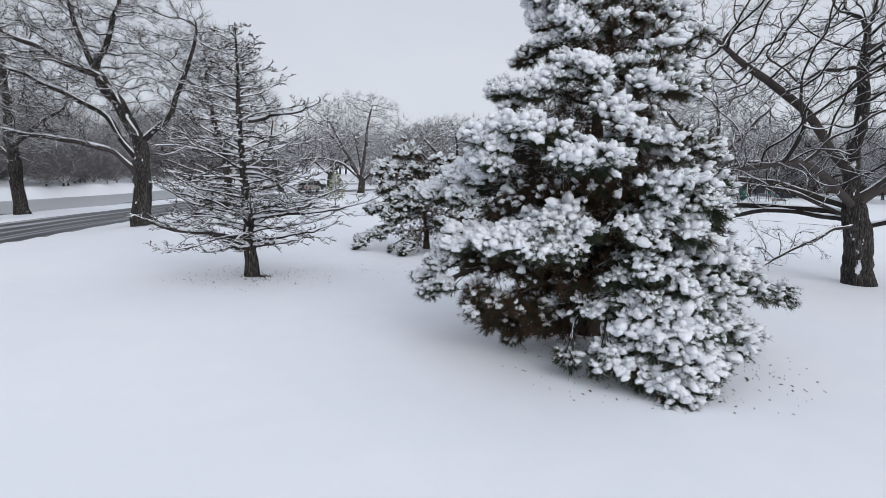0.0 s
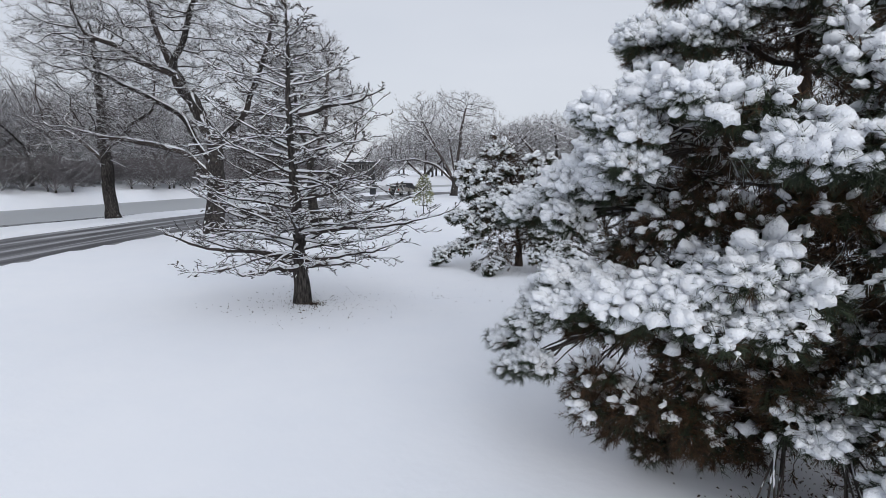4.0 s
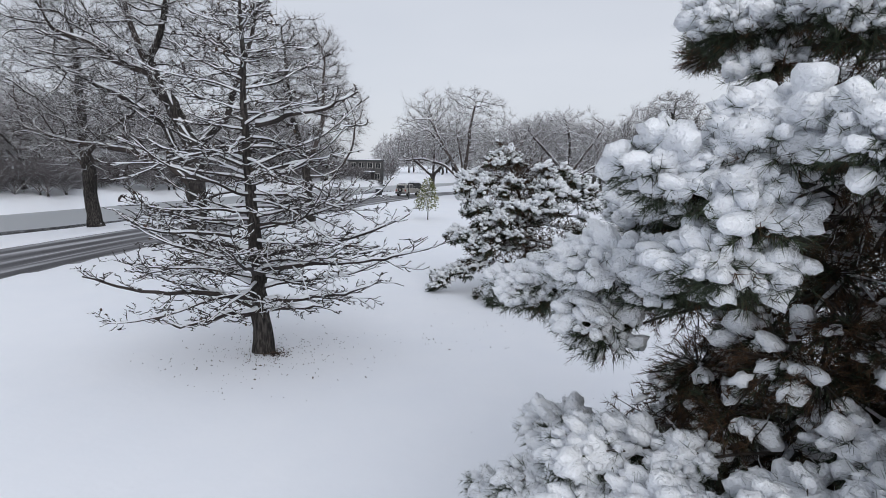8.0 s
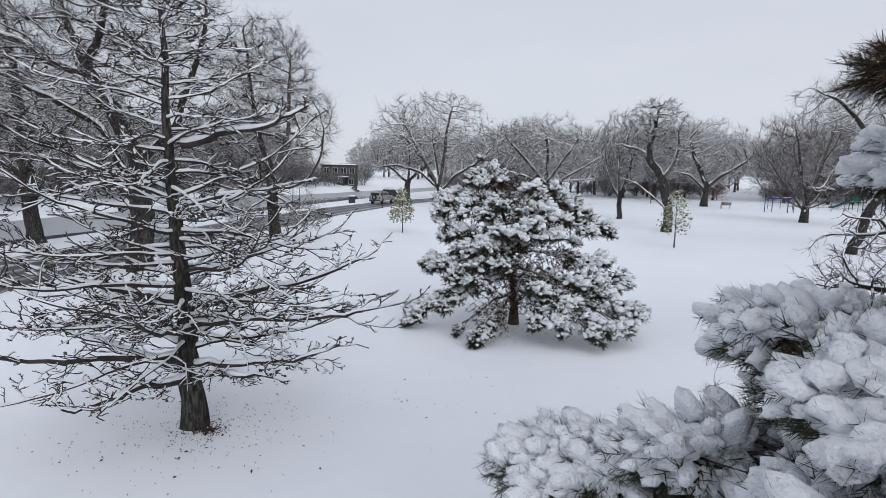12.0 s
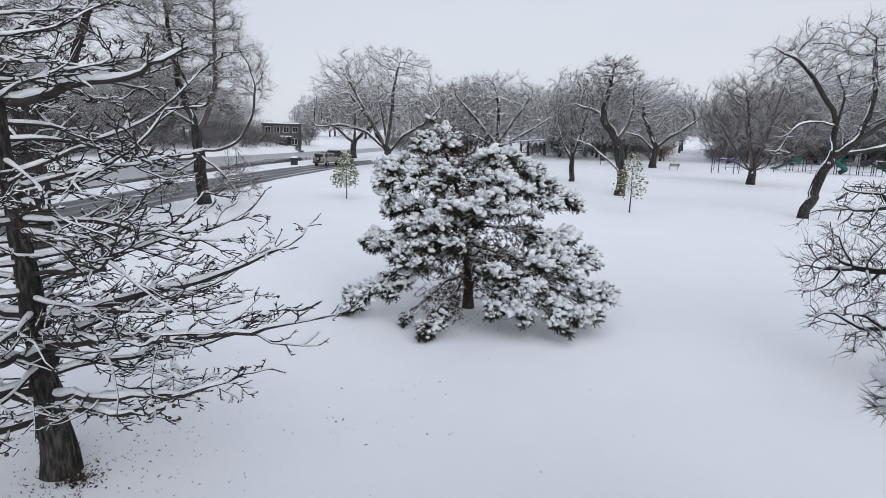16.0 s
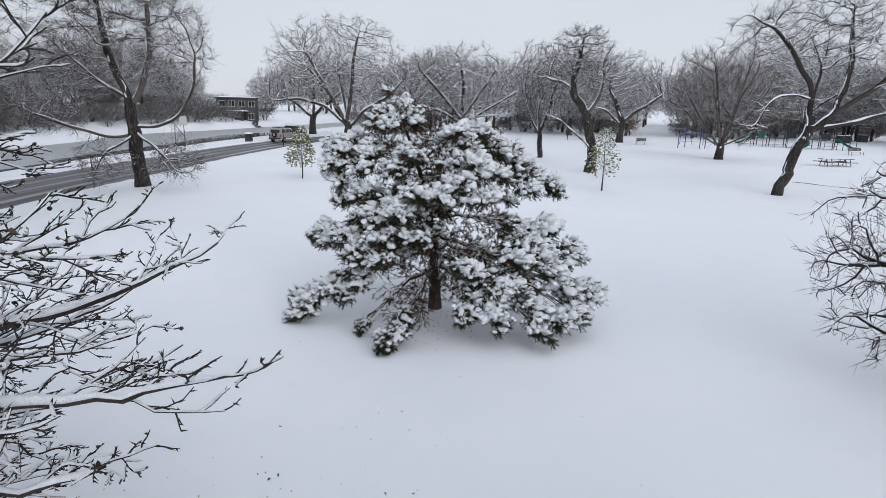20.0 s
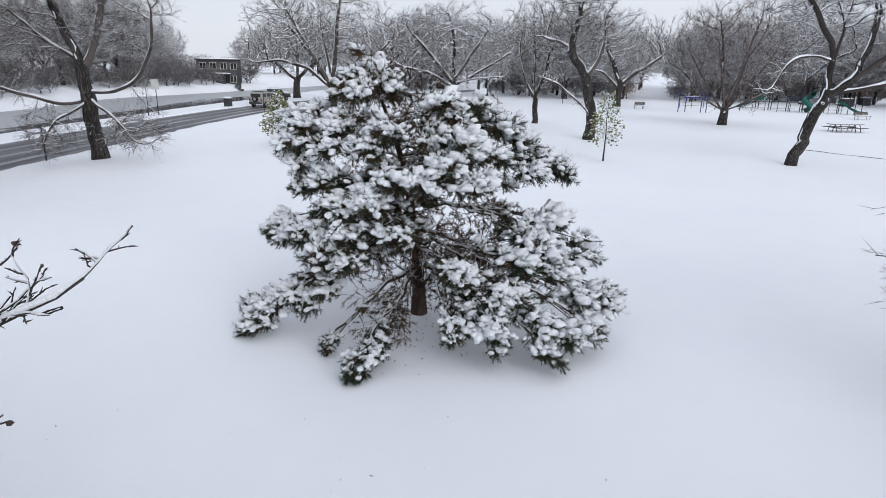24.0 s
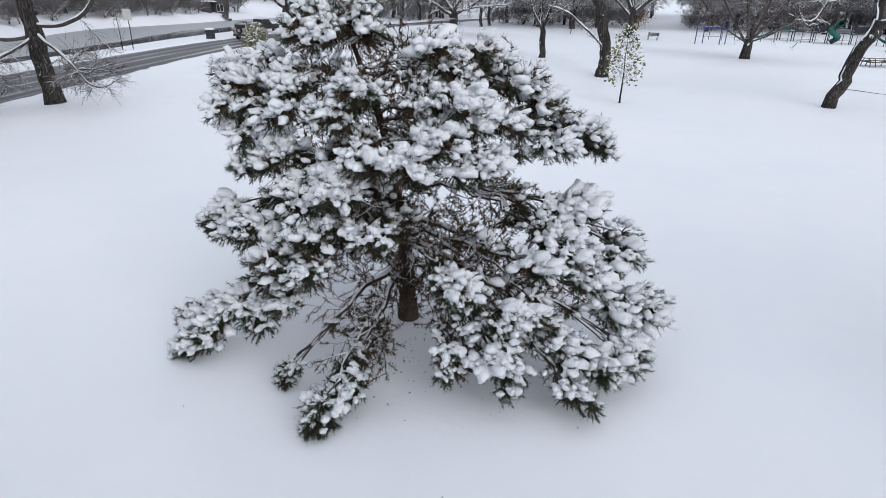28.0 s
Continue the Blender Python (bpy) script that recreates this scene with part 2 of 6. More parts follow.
def snow_lines(lines, radii, load, thin):
    """Snow lying along the upper and windward side of branches: lines and radii, less where they rise steeply."""
    tan = unit(np.gradient(lines, axis=1))
    level = np.clip(1.35 - np.abs(tan[..., 2]) * 0.9, 0.35, 1)
    r = (np.minimum(radii * 0.65, 0.02 + radii * 0.22) + thin * 0.45) * load * level
    b, n = r.shape
    r = r * (1 + 0.3 * np.sin(np.arange(b)[:, None] * 12.9 + np.arange(n)[None] * 7.3))
    r[:, -1] *= 0.3
    wind = np.array([-0.33, -0.12, 0.93])
    side = unit(wind - tan * (tan @ wind)[..., None])
    out = lines + side * (radii * 0.75 + r * 0.3)[..., None]
    return out, r


def bare_tree(name, base, trunk, trunk_r, limbs, levels, label, seed, category="tree", twig=TWIG, snow_load=0.95, thin=0.006, split=True, group="", sides=(12, 8, 4, 3, 3, 3), bark=BARK, turn=0.0, snow_to=3, extra_limbs=(), flare=1.35, cones=0, flat=0.35, slim=0.9):
    """A leafless tree. trunk: points from the base up; limbs: dict(n, lo, hi, angle, length, lift, wobble); levels: (count, share, angle, points, wobble, lift, lo) for each finer order."""
    rng = np.random.default_rng(seed)
    top = thing(name, *base, label, category, group, turn)
    ctl = np.array(trunk, float)
    s = np.linspace(0, len(ctl) - 1, 22)
    tl = np.stack([np.interp(s, np.arange(len(ctl)), ctl[:, k]) for k in range(3)], 1)
    for _ in range(3):
        tl[1:-1] = (tl[:-2] + 2 * tl[1:-1] + tl[2:]) / 4
    tl[1:] += rng.normal(0, trunk_r * 0.07, tl[1:].shape)
    h = np.linspace(0, 1, 22)
    hm = tl[:, 2] - tl[0, 2]
    tr = trunk_r * (1 - slim * h) * (1 + (flare - 1) * np.exp(-hm / (trunk_r * 1.1)))
    tl[0, 2] -= 0.15
    ns = sides[0] * 2
    v, f = tubes(tl[None], tr[None], ns)
    rid = rng.normal(0, 0.055, ns)[None] * rng.uniform(0.6, 1.3, (22, 1)) + rng.normal(0, 0.025, (22, ns))
    core = np.repeat(tl, ns, 0)
    v = core + (v - core) * (1 + rid.reshape(-1, 1))
    put("trunk", mesh_of("trunk", v, f, bark), top)
    n = limbs["n"]
    p, d, r, par, t = sprout(rng, tl[None], tr[None], n, limbs["lo"], limbs["hi"], limbs["angle"])
    az = np.arange(n) * 2.399 + rng.normal(0, 0.35, n) + seed
    a = np.radians(rng.uniform(limbs["angle"][0], limbs["angle"][1], n))
    d = np.stack([np.sin(a) * np.cos(az), np.sin(a) * np.sin(az), np.cos(a)], 1)
    length = np.interp(t, limbs["at"], limbs["length"]) * rng.uniform(0.8, 1.15, n)
    r0 = np.minimum(r * limbs.get("thick", 0.62), length * limbs.get("stout", 0.02))
    np_l = limbs.get("points", 13)
    lines = grow(rng, p, d, length, np_l, limbs.get("wobble", 0.13), limbs.get("lift", 0.02))
    if len(extra_limbs):
        more = []
        for pts in extra_limbs:
            q = np.array(pts, float)
            u = np.linspace(0, len(q) - 1, np_l)
            w = np.stack([np.interp(u, np.arange(len(q)), q[:, k]) for k in range(3)], 1)
            for _ in range(2):
                w[1:-1] = (w[:-2] + 2 * w[1:-1] + w[2:]) / 4
            bend = np.cumsum(rng.normal(0, limbs.get("crook", 0.06), w.shape), 0) * np.array([1, 1, 0.8])
            more.append(w + bend - bend[0])
        lines = np.concatenate([lines, np.array(more)])
        r0 = np.concatenate([r0, np.full(len(more), limbs.get("extra_r", trunk_r * 0.4))])
        n += len(more)
    radii = taper(r0, np_l, 0.22)
    root = np.arange(n)
    wood, snow = [Heap() for _ in range(n if split else 1)], [Heap() for _ in range(n if split else 1)]

    def store(lines, radii, root, k, lvl):
        for g in (range(n) if split else [0]):
            pick = root == g if split else slice(None)
            wood[g].add(*(spikes(lines[pick], radii[pick]) if lines.shape[1] == 2 else tubes(lines[pick], radii[pick], k)))
            if lvl < snow_to:
                sl, sr = snow_lines(lines[pick], radii[pick], snow_load, thin)
                keep = rng.random(len(sl)) < (0.96, 0.72, 0.35, 0.4, 0.4)[min(lvl, 4)]
                snow[g].add(*tubes(sl[keep], sr[keep], 6 if lvl < 1 else 3))

    store(lines, radii, root, sides[1], 0)
    for lvl, (count, share, angle, pts, wobble, lift, lo) in enumerate(levels, 1):
        p, d, r, par, t = sprout(rng, lines, radii, count, lo, 1.0, angle, flat)
        plen = np.linalg.norm(np.diff(lines, axis=1), axis=2).sum(1)[par]
        length = plen * share * (1.12 - 0.55 * t) * rng.uniform(0.6, 1.25, len(par))
        root = root[par]
        lines = grow(rng, p, d, length, pts, wobble, lift)
        radii = taper(np.maximum(np.minimum(r * 0.6, length * 0.0105), thin), pts, 0.45)
        store(lines, radii, root, sides[min(lvl + 1, 5)], lvl)
    if cones:
        pick = rng.choice(len(lines), cones, replace=False)
        put("cone_cluster", mesh_of("cone_cluster", *lumps(rng, lines[pick, -1] + np.array([0, 0, -0.01]), unit(lines[pick, -1] - lines[pick, 0]), rng.uniform(0.018, 0.032, cones), 1.0, BALL0), LITTER), top, "small dark cones at the twig ends")
    if split:
        for g in range(n):
            limb = put("limb", wood[g].mesh("limb", twig), top)
            me = snow[g].mesh("snow", SNOW)
            if me:
                put("snow", me, limb, "snow lying along the branches")
    else:
        put("crown", wood[0].mesh("crown", twig), top)
        me = snow[0].mesh("snow", SNOW)
        if me:
            put("snow", me, top, "snow lying along the branches")
    return top


def ball(level, cut):
    """A unit ball without its underside below cut, as points and triangles."""
    bm = bmesh.new()
    bmesh.ops.create_icosphere(bm, subdivisions=level, radius=1.0)
    bmesh.ops.delete(bm, geom=[f for f in bm.faces if max(v.co.z for v in f.verts) < cut], context="FACES")
    bm.verts.ensure_lookup_table()
    v = np.array([x.co for x in bm.verts])
    f = np.array([[x.index for x in y.verts] for y in bm.faces])
    bm.free()
    return v, f


BALL0, BALL1, BALL2, BALL3 = ball(1, -2), ball(2, -2), ball(3, -0.45), ball(4, -0.45)


def lumps(rng, centre, way, size, flat, form, long=1.12, rough=1.0):
    """Uneven rounded lumps of snow, drawn out along way."""
    v, f = form
    n = len(centre)
    if n == 0:
        return np.zeros((0, 3)), np.zeros((0, 3), int)
    a, b, c = rng.normal(0, 1, (n, 3)), rng.normal(0, 1, (n, 3)), rng.normal(0, 1, (n, 3))
    k1 = np.sin(2.4 * (a @ v.T) + rng.uniform(0, 6, (n, 1)))
    k2 = np.sin(4.5 * (b @ v.T) + rng.uniform(0, 6, (n, 1)))
    k3 = np.sin(8.0 * (c @ v.T) + rng.uniform(0, 6, (n, 1)))
    rad = (1 + (0.22 * k1 + 0.22 * k2 + 0.14 * k3) * rough)[..., None] * v[None]
    x = unit(np.stack([way[:, 0], way[:, 1], way[:, 2] * 0.6], 1))
    y = unit(np.cross(np.array([[0, 0, 1.0]]), x) + 1e-6)
    z = np.cross(x, y)
    out = rad[..., 0:1] * x[:, None] * long + rad[..., 1:2] * y[:, None] + rad[..., 2:3] * z[:, None] * flat
    out = out * size[:, None, None] + centre[:, None]
    ff = f[None] + (np.arange(n) * len(v))[:, None, None]
    return out.reshape(-1, 3), ff.reshape(-1, 3)


def needles(rng, centre, way, count, reach, spread, width, along):
    """Thin needles that stand out round each shoot."""
    n = len(centre)
    if n == 0:
        return np.zeros((0, 3)), np.zeros((0, 3), int)
    c = np.repeat(centre, count, 0)
    w = np.repeat(way, count, 0)
    s = unit(rng.normal(0, 1, c.shape))
    s = unit(s - w * (s * w).sum(1, keepdims=True))
    a = np.radians(rng.uniform(spread[0], spread[1], len(c)))[:, None]
    d = unit(w * np.cos(a) + s * np.sin(a))
    p = c + w * (rng.uniform(-1, 0.6, (len(c), 1)) * along)
    ln = reach * rng.uniform(0.7, 1.2, (len(c), 1))
    q = unit(np.cross(d, rng.normal(0, 1, d.shape))) * width
    v = np.stack([p - q, p + q, p + d * ln], 1).reshape(-1, 3)
    return v, np.arange(len(c) * 3).reshape(-1, 3)


def clump_snow(rng, c, a, b, n3, rad, tall, q, form, base, bumps):
    """One soft mass of snow over a clump, swollen where its loaded shoots are, with an uneven hem."""
    bv, bf = form
    puff = rng.uniform(0.25, 0.45, len(q))
    d2 = ((bv[:, None] - q[None]) ** 2).sum(2) / puff[None] ** 2
    swell = 1 - np.exp(-1.4 * np.exp(-0.9 * d2).sum(1))
    f1, f2 = rng.normal(0, 1, (2, 6, 3))
    grain = np.sin(6 * (bv @ f1.T) + rng.uniform(0, 6, 6)).mean(1) * 0.16 * bumps + np.sin(13 * (bv @ f2.T) + rng.uniform(0, 6, 6)).mean(1) * 0.12 * bumps
    bp = bv * (base + 0.45 * swell + grain + rng.normal(0, 0.02, len(bv)))[:, None]
    pts = c + (bp @ a)[:, None] * a * rad * 1.15 + (bp @ b)[:, None] * b * rad + (bp @ n3)[:, None] * n3 * rad * tall
    pts[:, 2] = np.maximum(pts[:, 2], 0.02)
    return pts, bf[d2.min(1)[bf].max(1) < 1.7]


def pine_tree(name, base, trunk, trunk_r, pads, label, seed, reach=0.12, width=0.004, category="tree", load=(0.8, 1.0), tall=0.75, cut=-0.15, away=None, close=None, brown=1.0, pieces=5, fine=1.0):
    """A snow-laden pine: a limb from the trunk to each pad (x, y, z from the base, radius), each pad a bunch of clumps of finger-like shoots, the upper shoots loaded with snow."""
    rng = np.random.default_rng(seed)
    top = thing(name, *base, label, category)
    ctl = np.array(trunk, float)
    s = np.linspace(0, len(ctl) - 1, 20)
    tl = np.stack([np.interp(s, np.arange(len(ctl)), ctl[:, k]) for k in range(3)], 1)
    for _ in range(2):
        tl[1:-1] = (tl[:-2] + 2 * tl[1:-1] + tl[2:]) / 4
    h = np.linspace(0, 1, 20)
    tr = trunk_r * (1 - 0.88 * h) * (1 + 0.4 * np.exp(-h * 20))
    tl[0, 2] -= 0.3
    put("trunk", mesh_of("trunk", *tubes(tl[None], tr[None], 14), BARK_RED), top)
    up = np.array([0, 0, 1.0])
    grown = []
    for pad in pads:
        tip, size_r = np.array(pad[:3], float), pad[3]
        share = pad[4] if len(pad) > 4 else rng.uniform(*load)
        axis = np.array([np.interp(tip[2], tl[:, 2], tl[:, k]) for k in range(2)])
        out = np.hypot(*(tip[:2] - axis))
        z0 = np.clip(tip[2] + (0.08 if tip[2] > 1.6 else 0.42) * out * rng.uniform(0.3, 1.0) - 0.15, 0.9, tl[-1, 2] * 0.97)
        start = np.array([np.interp(z0, tl[:, 2], tl[:, k]) for k in range(3)])
        r0 = min(np.interp(z0, tl[:, 2], tr) * 0.45, 0.018 + 0.011 * out)
        # a fork from a neighbour's limb where one runs close by
        mates = [w for w in grown if np.linalg.norm(w[-1] - tip) < 1.1 and np.linalg.norm(w[5, :2] - axis) < out * 0.75]
        forked = len(mates) > 0
        if forked:
            start = min(mates, key=lambda w: np.linalg.norm(w[-1] - tip))[rng.integers(3, 6)]
            r0 *= 0.6
        u = np.linspace(0, 1, 12)[:, None]
        mid = (start + tip) / 2 + np.array([0, 0, 0.08 * out])
        main = (1 - u) ** 2 * start + 2 * u * (1 - u) * mid + u ** 2 * tip
        main[1:-1] += rng.normal(0, 0.035, (10, 3))
        if not forked:
            grown.append(main)
        d0 = unit((tip - main[8])[None] + np.array([[0, 0, 1e-4]]))[0]
        main = main[None]
        mr = taper(np.array([r0]), 12, 0.3)
        wood, green, dead, frost, white = Heap(), Heap(), Heap(), Heap(), Heap()
        wood.add(*tubes(main, mr, 6))
        white.add(*tubes(*snow_lines(main[:, :10], mr[:, :10], 1.0, 0.012), 5))
        far = bool(away) and (tip[0] * away[0] + tip[1] * away[1]) > 0.25 * max(out, 0.5)
        near = close is not None and np.linalg.norm(tip[:2] - np.array(close[:2])) < close[2] and tip[2] > 1.0
        nr, nw, ncut = (reach * 0.72, width * 0.6, cut + 0.04) if near else (reach, width, cut)
        share = max(share, 0.93) if near and len(pad) < 5 else share
        lat = unit(np.cross(up, d0)[None] + 1e-6)[0]
        k = pieces - 2 if far else pieces
        cs = tip + lat * rng.uniform(-0.75, 0.75, (k, 1)) * size_r + d0 * rng.uniform(-0.75, 0.5, (k, 1)) * size_r + up * rng.normal(0.0, 0.3, (k, 1)) * size_r
        rs = size_r * rng.uniform(0.42, 0.68, k)
        cs[0], rs[0] = tip, size_r * 0.66
        ls = np.full(k, share)
        if out > 1.2:
            cs = np.concatenate([cs, main[0, 7:8] + rng.normal(0, 0.12, (1, 3)) * size_r])
            rs, ls = np.append(rs, size_r * 0.5), np.append(ls, share * 0.6)
        for c, rad, ld in zip(cs, rs, ls):
            c = np.maximum(c, np.array([-99, -99, rad * 0.35]))
            if out > 0.4:
                knee = main[0, rng.integers(6, 9)]
                wood.add(*tubes(np.stack([knee, (knee + c) / 2 + up * 0.03, c])[None], np.array([[0.016, 0.012, 0.008]]), 4))
            a = unit(np.array([[d0[0], d0[1], d0[2] * 0.5]]))[0]
            b = unit(np.cross(up, a)[None])[0]
            n3 = np.cross(a, b)
            form = np.array([1.2, 1.0, tall])
            m = int((62 if near else 28) * fine * (0.7 if far else 1.0) * np.clip(rad / 0.26, 0.5, 1.5))
            q = unit(rng.normal(0, 1, (m, 3)) + d0 * 0.4 + up * 0.12)
            loc = np.stack([q @ a, q @ b, q @ n3], 1) * form * rad
            ray = loc[:, :1] * a + loc[:, 1:2] * b + loc[:, 2:] * n3
            pos = c + ray * rng.uniform(0.8, 1.22, (m, 1))
            pos = np.maximum(pos, np.array([-99, -99, 0.04]))
            way = unit(q + d0 * 0.5 + up * 0.1)
            wood.add(*tubes(np.stack([np.repeat(c[None], m, 0), pos], 1)[::2], taper(np.full((m + 1) // 2, 0.007), 2, 0.6), 3))
            snowy = (q[:, 2] + rng.normal(0, 0.25, m) > ncut) & (rng.random(m) < ld)
            dry = (~snowy) & (rng.random(m) < (0.8 if ld < 0.3 else brown * np.clip(0.6 - out * 0.17, 0.04, 0.7)))
            live = ~snowy & ~dry
            for heap, who in ((green, live), (dead, dry)):
                for along in (0.0, 0.5):
                    heap.add(*needles(rng, pos[who] - ray[who] * along * 0.7, way[who], 14, nr, (8, 65), nw, 0.05))
            w = way[snowy]
            green.add(*needles(rng, pos[snowy] - up * 0.04, unit(w - up * 0.2), 10, nr * 1.05, (15, 80), nw, 0.06))
            # needles in the shade below
            mb = int(m * 0.9)
            qb = unit(rng.normal(0, 1, (mb, 3)) * np.array([1, 1, 0.5]) - up * 0.45)
            pb = np.maximum(c + qb * rng.uniform(0.1, 0.85, (mb, 1)) * rad * np.array([1.1, 1.1, tall]), np.array([-99, -99, 0.07]))
            old = rng.random(mb) < brown * np.clip(0.85 - out * 0.18, 0.12, 0.85)
            for heap, who in ((dead, old), (green, ~old)):
                heap.add(*needles(rng, pb[who], unit(qb[who] + d0 * 0.5 - up * 0.2), 15, nr * 1.1, (10, 85), nw * 1.6, 0.08))
            if snowy.sum() < 2:
                continue
            white.add(*clump_snow(rng, c, a, b, n3, rad, tall, q[snowy], BALL3 if near else BALL2, 0.37 if near else 0.38, 1.5 if near else 1.0))
            sz = np.clip(rad * (0.18 if near else 0.21), 0.032, 0.056 if near else 0.066) * np.clip(rng.lognormal(0.0, 0.35, snowy.sum()), 0.5, 1.8)
            if near:
                white.add(*lumps(rng, pos[snowy] - w * 0.03 + up * 0.01, w, sz, 0.9, BALL1, 1.55, 0.85))
                frost.add(*needles(rng, pos[snowy] + w * 0.01, w, 3, nr * 0.5 + sz.mean(), (5, 42), nw * 0.5, 0.04))
                green.add(*needles(rng, pos[snowy] + w * 0.01, w, 3, nr * 0.5 + sz.mean(), (5, 42), nw * 0.5, 0.04))
                tufts = c + ray[snowy] * 0.72
                green.add(*needles(rng, tufts, unit(q[snowy] + d0 * 0.6), 3, nr * 0.8, (5, 45), nw * 0.45, 0.06))
            else:
                white.add(*lumps(rng, pos[snowy] - w * 0.02 + up * 0.012, w, sz, 0.8, BALL0 if far else BALL1, 1.5))
                frost.add(*needles(rng, pos[snowy] + w * 0.01, w, 5, nr * 0.8 + sz.mean() * 0.4, (8, 75), nw * 0.8, 0.05))
                green.add(*needles(rng, pos[snowy] + w * 0.02, w, 3, nr * 0.85 + sz.mean() * 0.5, (8, 70), nw * 0.9, 0.06))
        # dry twigs and brown needles on the inner part
        m3 = int((5 + out * 5) * (0.5 if far else 1.0) * brown * (0.4 if forked else 1.0))
        p, d, r, par3, t3 = sprout(rng, main, mr, m3, 0.06, 0.6, (35, 80), 0.3)
        inner = grow(rng, p, d, rng.uniform(0.25, 0.75, m3), 5, 0.2, -0.05)
        wood.add(*tubes(inner, taper(np.full(m3, 0.01), 5, 0.4), 3))
        dusted = rng.random(m3) < 0.7
        white.add(*tubes(*snow_lines(inner[dusted], taper(np.full(int(dusted.sum()), 0.013), 5, 0.5), 1.3, 0.01), 3))
        q, e, r, par4, t4 = sprout(rng, inner, np.full((m3, 5), 0.005), 4, 0.3, 1.0, (30, 70))
        fork = grow(rng, q, e, rng.uniform(0.12, 0.3, len(q)), 3, 0.2, -0.05)
        wood.add(*tubes(fork, taper(np.full(len(q), 0.006), 3, 0.5), 3))
        dead.add(*needles(rng, fork[:, -1], unit(fork[:, -1] - fork[:, -2]), int(26 * brown), nr, (15, 85), nw * 1.2, 0.1))
        limb = put("limb", wood.mesh("limb", LIMB), top)
        for nm, hp, mt, lb in (("needles", green, NEEDLE, ""), ("dead_needles", dead, DEAD, "dry brown needles"), ("frosted_needles", frost, FROST, "needles dusted with snow"), ("snow", white, SNOW, "clumps of fresh snow")):
            me = hp.mesh(nm, mt, nm == "snow")
            if me:
                put(nm, me, limb, lb)
    return top


def colonise(rng, lines, points, step, kill, crook, pull, rounds=130, reach=9.0):
    """Grows a branching net from the given lines towards free points of a crown: places and parents of its nodes."""
    pos, par = [], []
    for line in lines:
        q = np.array(line, float)
        seg = np.concatenate([[0], np.cumsum(np.linalg.norm(np.diff(q, axis=0), axis=1))])
        u = np.linspace(0, seg[-1], max(3, int(seg[-1] / step) + 1))
        w = np.stack([np.interp(u, seg, q[:, k]) for k in range(3)], 1)
        for _ in range(3):
            w[1:-1] = (w[:-2] + 2 * w[1:-1] + w[2:]) / 4
        bend = np.cumsum(rng.normal(0, crook * step * 0.5, w.shape), 0)
        w[1:] += (bend - bend[0])[1:] - np.linspace(0, 1, len(w))[1:, None] * bend[-1] * 0.7
        if pos:
            last = int(np.argmin(np.linalg.norm(np.array(pos) - w[0], axis=1)))
            w = w[1:]
        else:
            last = -1
        for p in w:
            par.append(last)
            last = len(pos)
            pos.append(p)
    pos, par = np.array(pos), np.array(par)
    kids = np.bincount(par[par >= 0], minlength=len(pos))
    free = points
    d2 = ((free[:, None] - pos[None]) ** 2).sum(2)
    near, nd = d2.argmin(1), np.sqrt(d2.min(1))
    for _ in range(rounds):
        keep = nd > kill
        free, near, nd = free[keep], near[keep], nd[keep]
        act = nd < reach
        if not act.any():
            break
        g = near[act]
        pullv = np.zeros((len(pos), 3))
        np.add.at(pullv, g, unit(free[act] - pos[g]))
        ids = np.unique(g)
        ids = ids[kids[ids] < 3]
        if not len(ids):
            break
        d = unit(unit(pullv[ids]) + rng.normal(0, crook, (len(ids), 3)) + np.array(pull))
        fresh = pos[ids] + d * step
        kids[ids] += 1
        n0 = len(pos)
        pos, par, kids = np.concatenate([pos, fresh]), np.concatenate([par, ids]), np.concatenate([kids, np.zeros(len(ids), int)])
        d2 = (free ** 2).sum(1)[:, None] + (fresh ** 2).sum(1)[None] - 2 * free @ fresh.T
        j = d2.argmin(1)
        best = np.sqrt(np.maximum(d2[np.arange(len(free)), j], 0))
        better = best < nd
        near, nd = np.where(better, n0 + j, near), np.where(better, best, nd)
    return pos, par


def crown_points(rng, blobs, count):
    """Free points inside ellipsoids (x, y, z, rx, ry, rz), denser towards their skins."""
    b = np.array(blobs, float)
    vol = b[:, 3] * b[:, 4] * b[:, 5]
    pick = rng.choice(len(b), count, p=vol / vol.sum())
    q = unit(rng.normal(0, 1, (count, 3))) * rng.random((count, 1)) ** 0.42
    p = b[pick, :3] + q * b[pick, 3:] * rng.normal(1, 0.09, (count, 1))
    return p[p[:, 2] > 0.35]


